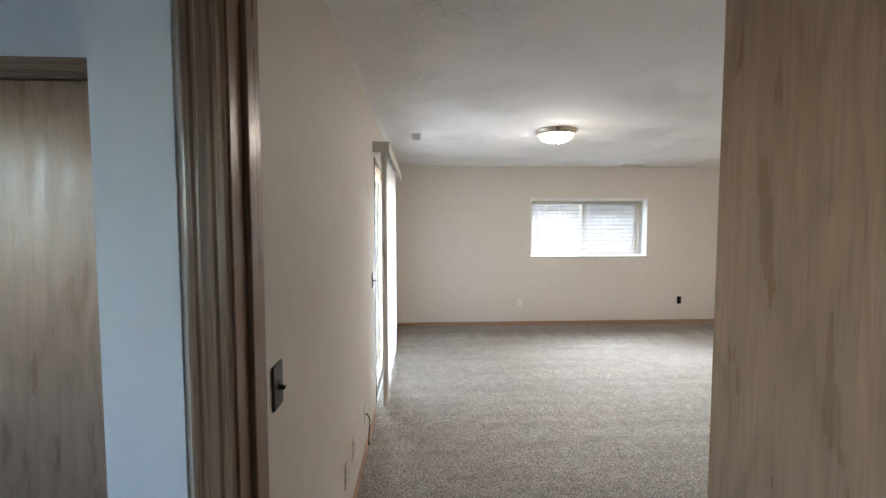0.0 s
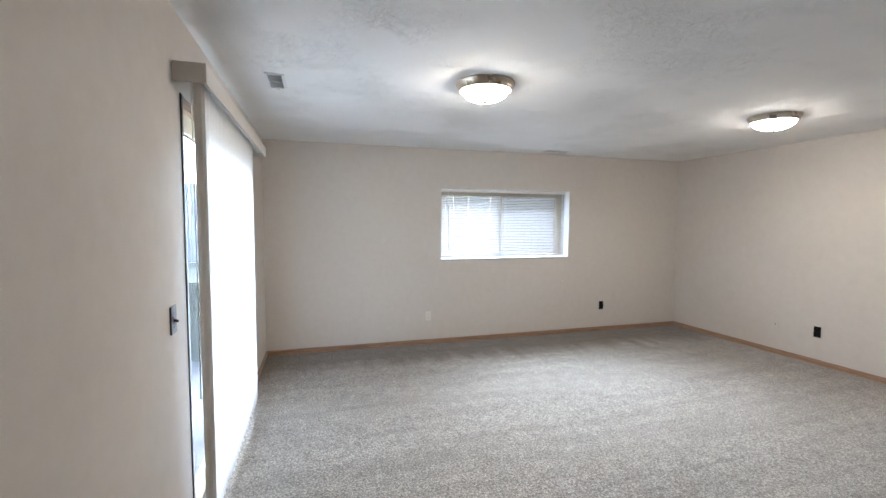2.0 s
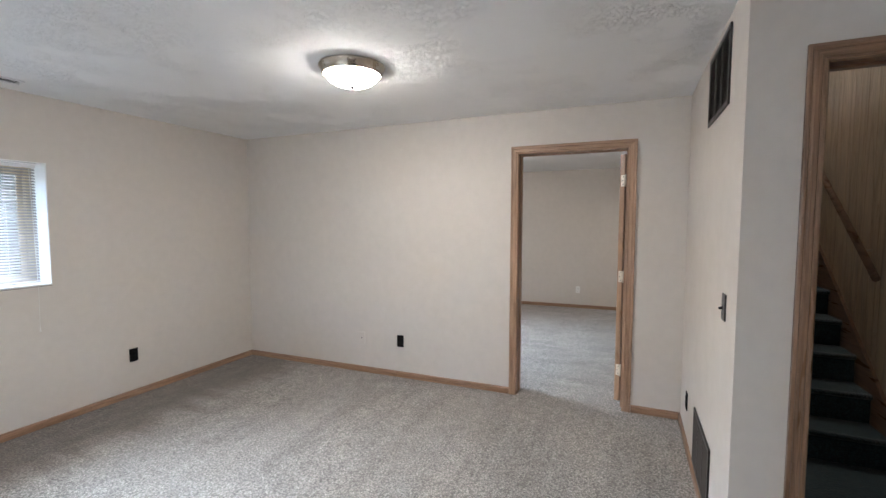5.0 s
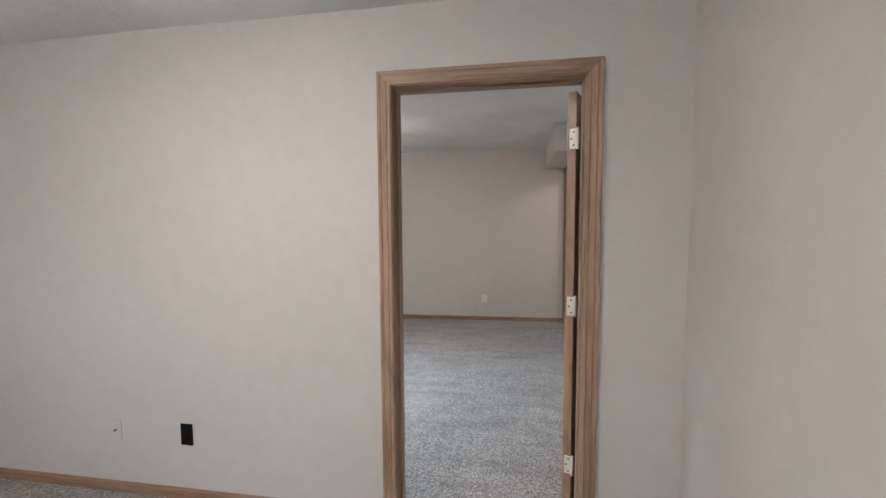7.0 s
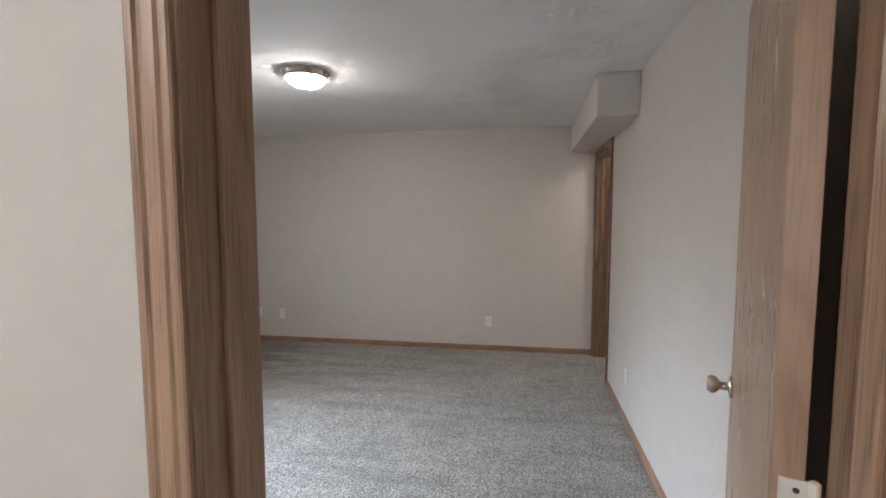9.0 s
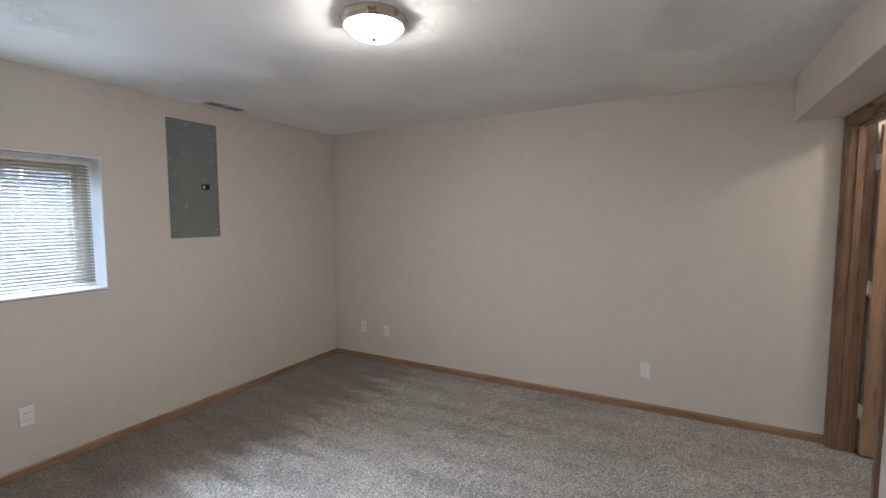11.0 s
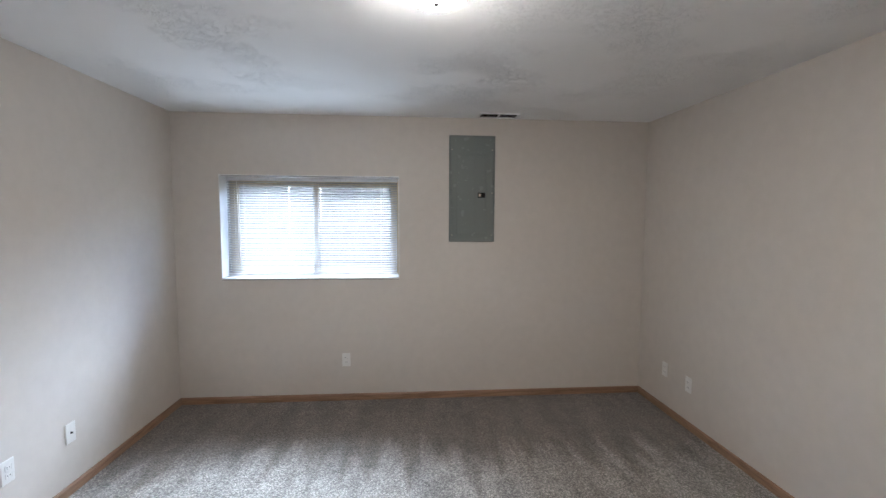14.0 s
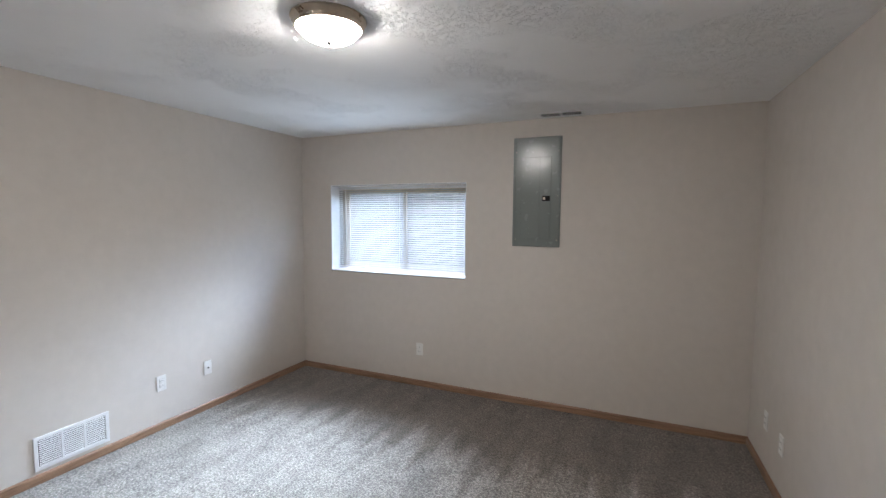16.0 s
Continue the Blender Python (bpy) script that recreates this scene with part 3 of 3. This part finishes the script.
# sliding glass door behind vertical blinds
sd = thing("door_6", "oak-faced sliding glass patio door behind vertical blinds", "door", kind="structure")
s0, s1, _, sh = SLIDE
for n, b, m in (("frame", (-0.66, WX - 0.004, s0, s0 + 0.045, 0, sh), OAK_Z), ("frame", (-0.66, WX - 0.004, s1 - 0.045, s1, 0, sh), OAK_Z),
                ("frame", (-0.66, WX - 0.004, s0 + 0.045, s1 - 0.045, sh - 0.05, sh), OAK_Y), ("threshold", (-0.66, WX - 0.01, s0 + 0.045, s1 - 0.045, 0, 0.03), STEEL)):
    part(n, block(*b, bevel=0.002, segments=1), m, sd)
part("seal", block(WX - 0.004, WX + 0.006, s0 - 0.012, s0 + 0.012, 0, sh, bevel=0.002, segments=1), BRONZE, sd, "dark weather seal at the frame edge")
mid = (s0 + s1) / 2
for k, (p, q) in enumerate(((s0 + 0.045, mid + 0.04), (mid - 0.04, s1 - 0.045))):
    xa = -0.60 - 0.045 * k
    st = 0.075
    leaf = part("sliding_leaf", block(xa, xa + 0.035, p, p + st, 0.03, sh - 0.05, bevel=0.002, segments=1), VINYL, sd)
    for b in ((xa, xa + 0.035, q - st, q, 0.03, sh - 0.05), (xa, xa + 0.035, p + st, q - st, 0.03, 0.15), (xa, xa + 0.035, p + st, q - st, sh - 0.14, sh - 0.05)):
        part("rail", block(*b, bevel=0.002, segments=1), VINYL, leaf)
    g = part("pane", block(xa + 0.014, xa + 0.020, p + st, q - st, 0.15, sh - 0.14), GLASS, leaf, "clear glass pane")
    g.visible_shadow = False

vb = thing("vertical_blind", "white sheer vertical blind drawn closed under a boxed valance", "blind")
VX0, VX1, VY0, VY1, VZ0, VZ1 = WX + 0.001, -0.405, 3.238, 5.470, 2.072, 2.156
val = part("valance", block(VX1 - 0.012, VX1, VY0, VY1, VZ0, VZ1, bevel=0.002, segments=1), VALANCE, vb, "off-white boxed valance")
part("valance_end", block(VX0, VX1 - 0.012, VY0, VY0 + 0.012, VZ0, VZ1, bevel=0.002, segments=1), VALANCE, val)
part("valance_end", block(VX0, VX1 - 0.012, VY1 - 0.012, VY1, VZ0, VZ1, bevel=0.002, segments=1), VALANCE, val)
part("headrail", block(-0.485, -0.445, VY0 + 0.02, VY1 - 0.02, VZ1 - 0.05, VZ1 - 0.018, bevel=0.003), ENAMEL, vb, "white track")
bm = bmesh.new()
rows = []
steps = 23 * 8
for k in range(steps + 1):
    y = 3.330 + (5.030 - 3.330) * k / steps
    fold = 0.010 * math.sin(2 * math.pi * k / 8 + 0.6 * math.sin(k * 0.21)) + 0.004 * math.sin(k * 0.13)
    rows.append([bm.verts.new((-0.462 + fold, y, z)) for z in (0.022, 0.7, 1.4, VZ0 + 0.03)])
for p, q in zip(rows, rows[1:]):
    for i in range(3):
        bm.faces.new((p[i], q[i], q[i + 1], p[i + 1]))
for f in bm.faces:
    f.smooth = True
part("sheer_panel", bm, VANE, vb, "pleated white sheer fabric")
bm = bmesh.new()
vs = [[bm.verts.new((x, y, z)) for z in (0.018, VZ0 + 0.03)] for x, y in ((-0.474, 3.310), (-0.458, 3.303), (-0.442, 3.302), (-0.430, 3.308))]
for p, q in zip(vs, vs[1:]):
    bm.faces.new((p[0], q[0], q[1], p[1]))
part("vane", bm, VALANCE, vb, "off-white end vane turned edge-on")
part("bead_chain", tube([(-0.470, 3.262, VZ1 - 0.05), (-0.468, 3.258, 1.2), (-0.470, 3.262, 0.7)], 0.0022, 6), CORD, vb, "control chain")


# ---- ceiling lights ----
def ceiling_light(x, y, z, k=1.0, glass=DOME, label="lit flush ceiling light, nickel pan and white glass dome"):
    lamp = thing("ceiling_light", label, "ceiling light", "flush ceiling lights", at=pose(x, y, z) @ Matrix.Diagonal((k, k, k, 1)))
    part("pan", lathe([(0, 0), (0.190, 0), (0.192, -0.006), (0.189, -0.012), (0.184, -0.015), (0.184, -0.020), (0.178, -0.025), (0.175, -0.036), (0.174, -0.048), (0.170, -0.053), (0.165, -0.052), (0.162, -0.036), (0.160, -0.030), (0, -0.028)], 64), NICKEL, lamp, "stepped brushed nickel pan")
    prof = [(0.156 * math.cos(a) ** 0.85, -0.036 - 0.078 * math.sin(a)) for a in [math.pi / 2 * k / 14 for k in range(15)]]
    prof[-1] = (0, prof[-1][1])
    part("dome", lathe(prof, 64), glass, lamp, "white frosted glass dome")
    part("finial", lathe([(0, -0.106), (0.015, -0.1100), (0.016, -0.115), (0.010, -0.118), (0.011, -0.123), (0.006, -0.128), (0, -0.129)], 20), FINIAL, lamp, "small dark finial")
    return lamp


ceiling_light(1.097, 3.845, CEIL1, 1.0)
ceiling_light(3.735, 3.933, CEIL1, 1.0)
ceiling_light(7.317, 4.239, CEIL2, 0.79, DOME_SMALL, "smaller lit flush ceiling light with nickel pan and glass dome")
ceiling_light(6.6, 1.42, 5.39, 1.0, DOME_SMALL)
ceiling_light(8.80, 1.40, 2.36, 0.78, DOME_DIM, "small lit flush ceiling light in the closet")


# ---- plates, grilles, registers ----
def facing(x, y, z, normal):
    """A pose whose local -y is the wall's outward normal: '+x', '-x', '+y' or '-y'."""
    return pose(x, y, z, 0, 0, {"-y": 0, "+x": 90, "+y": 180, "-x": -90}[normal])


def plate_base(name, label, category, group, at, material, w=0.070, h=0.115):
    t = thing(name, label, category, group, at=at)
    part("cover_plate", block(-w / 2, w / 2, -0.007, -0.0005, -h / 2, h / 2, bevel=0.003), material, t)
    return t


def outlet(at, material, label, group):
    t = plate_base("wall_outlet", label, "outlet", group, at, material)
    for s in (-1, 1):
        f = part("receptacle", block(-0.017, 0.017, -0.0095, -0.006, s * 0.0195 - 0.014, s * 0.0195 + 0.014, bevel=0.004), material, t)
        for x, hh in ((-0.0065, 0.0045), (0.0065, 0.0035)):
            part("slot", block(x - 0.0011, x + 0.0011, -0.0100, -0.0093, s * 0.0195 + 0.001 - hh, s * 0.0195 + 0.001 + hh), SLOT, f)
    part("screw", lathe([(0, 0), (0.003, 0), (0.003, 0.001), (0, 0.0013)], 8), material, t, at=Matrix.Translation((0, -0.007, 0)) @ pose(0, 0, 0, 90, 0, 0))
    return t


def jack(at, material, label):
    t = plate_base("cable_jack", label, "jack plate", "", at, material)
    part("socket", lathe([(0, 0), (0.006, 0), (0.006, 0.006), (0.003, 0.006), (0.003, 0.010), (0, 0.010)], 12), STEEL, t, at=Matrix.Translation((0, -0.007, 0.0)) @ pose(0, 0, 0, 90, 0, 0))
    return t


def light_switch(at, material, label):
    t = plate_base("light_switch", label, "light switch", "dark switch plates", at, material)
    part("surround", block(-0.006, 0.006, -0.0085, -0.006, -0.013, 0.013, bevel=0.001), material, t)
    part("toggle", block(-0.0042, 0.0042, -0.024, -0.007, -0.005, 0.006, bevel=0.0015), material, t, at=pose(0, 0, 0, 18, 0, 0))
    for z in (-0.03, 0.03):
        part("screw", lathe([(0, 0), (0.003, 0), (0.003, 0.001), (0, 0.0013)], 8), STEEL, t, at=Matrix.Translation((0, -0.007, z)) @ pose(0, 0, 0, 90, 0, 0))
    return t


light_switch(facing(WX, 0.926, 1.110, "+x"), BRONZE, "dark bronze toggle switch beside the entry door")
light_switch(facing(WX, 3.135, 1.090, "+x"), BRONZE, "dark bronze toggle switch beside the patio door")
light_switch(facing(3.715, STUB, 1.122, "+y"), BRONZE, "dark bronze toggle switch on the short wall")
outlet(facing(3.891, NY, 0.316, "-y"), BLACK, "black duplex outlet above the baseboard", "black outlets")
outlet(facing(EX, 4.420, 0.329, "-x"), BLACK, "black duplex outlet above the baseboard", "black outlets")
outlet(facing(4.80, STUB, 0.290, "+y"), BLACK, "black duplex outlet near the wall grille", "black outlets")
outlet(facing(1.360, NY, 0.305, "-y"), ALMOND, "almond duplex outlet above the baseboard", "almond outlets")
jack(facing(EX, 4.858, 0.317, "-x"), WALL, "painted-over jack plate with a small socket")
outlet(facing(WX, 1.90, 0.290, "+x"), ALMOND, "almond duplex outlet above the baseboard", "almond outlets")
outlet(facing(WX, 2.14, 0.300, "+x"), ALMOND, "almond duplex outlet above the baseboard", "almond outlets")
jk = jack(facing(WX, 2.63, 0.265, "+x"), NYLON, "jack plate with a loose black cable")
part("cable", tube([(0, -0.016, 0), (0.004, -0.03, -0.03), (0.01, -0.03, -0.08), (-0.006, -0.026, -0.13), (0.012, -0.024, -0.17), (0.0, -0.022, -0.21), (0.02, -0.028, -0.20)], 0.0035, 6), BLACK, jk, "loose black cable")
for x, y, z, n in ((R2E, 5.668, 0.293, "-x"), (R2E, 5.967, 0.305, "-x"), (R2E, 3.221, 0.304, "-x"), (6.688, NY, 0.309, "-y"), (R2W, 4.804, 0.320, "+x"), (7.80, R2S, 0.330, "+y")):
    outlet(facing(x, y, z, n), NYLON, "white duplex outlet above the baseboard", "white outlets")
jack(facing(R2W, 5.189, 0.313, "+x"), NYLON, "white cable jack plate above the baseboard")


def wall_grille(at, w, h, banks, material, back, label, louver=0.0125, rim=0.022):
    """Stamped return-air grille: flanged frame, dividers and sloped louvres over a black sheet for the duct's shade."""
    g = thing("air_grille", label, "air grille", at=at)
    part("duct_back", block(-w / 2 + 0.004, w / 2 - 0.004, -0.0022, -0.0006, -h / 2 + 0.004, h / 2 - 0.004), back, g)
    for b in ((-w / 2, w / 2, -h / 2, -h / 2 + rim), (-w / 2, w / 2, h / 2 - rim, h / 2)):
        part("frame", block(b[0], b[1], -0.010, -0.0006, b[2], b[3], bevel=0.003), material, g)
    for b in ((-w / 2, -w / 2 + rim), (w / 2 - rim, w / 2)):
        part("frame", block(b[0], b[1], -0.0098, -0.0008, -h / 2 + rim - 0.002, h / 2 - rim + 0.002, bevel=0.0025), material, g)
    inner = w - 2 * rim
    bw = inner / banks
    for k in range(1, banks):
        x = -inner / 2 + k * bw
        part("divider", block(x - 0.006, x + 0.006, -0.0096, -0.001, -h / 2 + rim, h / 2 - rim, bevel=0.001, segments=1), material, g)
    sl = mesh_of("louvre", block(-bw / 2 + 0.004, bw / 2 - 0.004, -0.0045, 0.0045, -0.0007, 0.0007), material)
    n = max(2, round((h - 2 * rim) / louver))
    for k in range(banks):
        for i in range(n):
            z = -h / 2 + rim + (i + 0.5) * (h - 2 * rim) / n
            part("louvre", sl, None, g, at=pose(-inner / 2 + (k + 0.5) * bw, -0.0062, z, 38, 0, 0))
    return g


wall_grille(facing(R2W, 4.243, 0.159, "+x"), 0.400, 0.205, 3, ENAMEL, SLOT, "white stamped return-air grille low on the wall")
wall_grille(facing(4.06, STUB, 2.165, "+y"), 0.53, 0.345, 3, BRONZE, SLOT, "dark bronze return-air grille under the ceiling")
wall_grille(facing(4.16, STUB, 0.235, "+y"), 0.53, 0.330, 3, BRONZE, SLOT, "dark bronze return-air grille above the baseboard")


def register(x, y, z, length, width, turn, label):
    """Ceiling register with two banks of opposed louvres."""
    r = thing("ceiling_register", label, "ceiling register", "ceiling registers", at=pose(x, y, z, 0, 0, turn))
    # black sheet stands in for the shade inside the duct
    part("duct_back", block(-length / 2 + 0.01, length / 2 - 0.01, -width / 2 + 0.01, width / 2 - 0.01, -0.0016, -0.0004), SLOT, r)
    rim = 0.016
    for b in ((-length / 2, length / 2, -width / 2, -width / 2 + rim), (-length / 2, length / 2, width / 2 - rim, width / 2),
              (-length / 2, -length / 2 + rim, -width / 2 + rim, width / 2 - rim), (length / 2 - rim, length / 2, -width / 2 + rim, width / 2 - rim), (-0.006, 0.006, -width / 2 + rim, width / 2 - rim)):
        part("frame", block(*b, -0.008, -0.0004, bevel=0.002, segments=1), ENAMEL, r)
    sl = mesh_of("louvre", block(-0.0005, 0.0005, -width / 2 + rim, width / 2 - rim, -0.0024, 0.0024), ENAMEL)
    half = length / 2 - rim - 0.006
    for s in (-1, 1):
        for i in range(9):
            part("louvre", sl, None, r, at=pose(s * (0.006 + (i + 0.5) * half / 9), 0, -0.0058, 0, 38, 0))
    part("damper_lever", block(length / 2 - 0.012, length / 2 - 0.006, -0.012, 0.012, -0.018, -0.006, bevel=0.002, segments=1), ENAMEL, r)
    return r


register(2.965, 6.105, CEIL1, 0.31, 0.115, 0, "white ceiling register near the window wall")
register(-0.205, 4.190, CEIL1, 0.31, 0.115, 90, "white ceiling register near the patio door")
register(7.955, 6.235, CEIL2, 0.33, 0.150, 0, "white ceiling register above the electrical panel")

# ---- electrical panel ----
ep = thing("electrical_panel", "grey steel electrical panel with closed door set in the wall", "electrical panel", at=facing(7.758, NY, 1.770, "-y"))
pw, ph = 0.392, 0.896
part("cover", block(-pw / 2, pw / 2, -0.012, -0.0005, -ph / 2, ph / 2, bevel=0.004), GREYBOX, ep, "grey enamel trim cover")
for sx in (-1, 1):
    part("edge_fold", block(sx * (pw / 2 - 0.016) - 0.006, sx * (pw / 2 - 0.016) + 0.006, -0.017, -0.011, -ph / 2 + 0.02, ph / 2 - 0.03, bevel=0.003), GREYBOX, ep)
dr = part("panel_door", block(-0.130, 0.118, -0.0175, -0.0115, -0.385, 0.285, bevel=0.003), GREYBOX, ep, "grey steel hinged door")
part("door_rib", block(0.020, 0.027, -0.020, -0.017, -0.375, 0.278, bevel=0.0015), GREYBOX, dr)
part("latch", block(0.048, 0.112, -0.023, -0.017, -0.072, -0.030, bevel=0.002), BLACK, dr, "black latch with a steel slide")
part("latch_slide", block(0.056, 0.074, -0.026, -0.022, -0.062, -0.040, bevel=0.001), NICKEL, dr)
for sx, sz in ((-1, -1), (1, -1), (-1, 1), (1, 1), (1, 0)):
    part("screw", lathe([(0, 0), (0.005, 0), (0.005, 0.0015), (0, 0.002)], 10), NICKEL, ep, at=Matrix.Translation((sx * 0.172, -0.012, sz * 0.36 - 0.03)) @ pose(0, 0, 0, 90, 0, 0))

# ---- stairs ----
stairs = thing("staircase", "dark teal carpeted stairs rising between walls", "stairs", kind="structure")
RISE, RUN, FOOT, Y0, Y1 = 0.19, 0.243, 4.90, 0.965, 1.904
for k in range(14):
    x = FOOT + k * RUN
    step = part("step", block(x, x + RUN + (0.03 if k == 13 else 0), Y0, Y1, 0 if k < 2 else (k - 2) * RISE, (k + 1) * RISE - 0.002), TEAL, stairs)
    part("nosing", tube([(x - 0.006, Y0, (k + 1) * RISE - 0.018), (x - 0.006, Y1, (k + 1) * RISE - 0.018)], 0.018, 10), TEAL, step)
solid("floor_stair_foot", block(STX + 0.06, FOOT, 0.95, 1.92, 0.0, 0.004), TEAL, "dark teal carpet at the stair foot", "carpet")
skirt = [(FOOT - 0.25, 0.0), (FOOT - 0.25, 0.12), (FOOT - 0.02, 0.30), (FOOT + 13 * RUN, 0.30 + 13 * RISE), (FOOT + 13 * RUN, 13 * RISE - 0.1), (FOOT + 0.1, 0.0)]
part("skirt_board", strip([[(x, 0.944, z) for x, z in skirt], [(x, 0.964, z) for x, z in skirt]]), DARK_X, stairs, "oak skirt board")
hr = thing("handrail", "round varnished oak handrail on brackets", "handrail")
zr = lambda x: 0.19 + (x - FOOT) * RISE / RUN + 0.87
part("rail", tube([(5.0, 1.035, zr(5.0)), (8.2, 1.035, zr(8.2))], 0.021, 14), DARK_X, hr)
for x in (5.3, 6.45, 7.6):
    part("bracket", tube([(x, 0.946, zr(x) - 0.075), (x, 1.01, zr(x) - 0.075), (x, 1.033, zr(x) - 0.02)], 0.007, 8), NICKEL, hr, "metal rail bracket")
# boards stand in for streaks of baluster shadow on the painted stair wall
wall_boards = solid("stair_panelling", block(STX + 0.12, 8.39, 0.930, 0.936, 0.0, 5.2), STREAK_BOARDS, "vertical wood boards standing in for shadow streaks on the stair wall", "panelling")
x = STX + 0.125
while x < 8.3:
    w = random.choice((0.065, 0.10, 0.14, 0.10))
    part("plank", block(x, x + w - 0.004, 0.936, 0.942, 0.0, 5.1), STREAK_BOARDS, wall_boards)
    x += w

# ---- outside ----
bm = bmesh.new()
xs = [-400, -60, -20, -8, -4, -2.9, -2.75, -0.70, 1, 4, 7, 9.42, 9.6, 14, 25, 60, 400]
ys = [-400, -60, -20, -8, -3, 0, 2, 4, 5.2, 6.0, 6.45, 6.64, 7.5, 10, 15, 25, 60, 400]


def grade(px, py):
    """Ground level: low by the patio door, high along the north wall."""
    north = min(1.0, max(0.0, (py - 5.6) / 1.0))
    return -0.14 + 0.92 * north if not (-2.8 < px < 9.5 and -2 < py < 6.5) else -0.16


grid = [[bm.verts.new((px, py, grade(px, py))) for py in ys] for px in xs]
for i in range(len(xs) - 1):
    for j in range(len(ys) - 1):
        bm.faces.new((grid[i][j], grid[i + 1][j], grid[i + 1][j + 1], grid[i][j + 1]))
solid("ground", bm, GRASS, "short lawn rising along the house", "ground")
solid("patio", block(-3.6, -0.68, 2.6, 5.6, -0.2, -0.04, bevel=0.01), CONCRETE, "pale concrete patio slab", "patio")
fence = thing("fence", "pale weathered board fence on the lawn", "fence")
board = mesh_of("board", block(-0.0745, 0.0745, -0.010, 0.010, 0.0, 1.30, bevel=0.004, segments=1), FENCEWOOD)
for i in range(90):
    part("board", board, None, fence, at=pose(-2.5 + i * 0.152, 9.2 + random.uniform(-0.004, 0.004), 0.80 + random.uniform(-0.012, 0.012), 0, random.uniform(-0.5, 0.5), 0))
for z in (1.02, 1.80):
    part("rail", block(-2.6, 11.2, 9.212, 9.25, z, z + 0.085, bevel=0.004, segments=1), FENCEWOOD, fence)
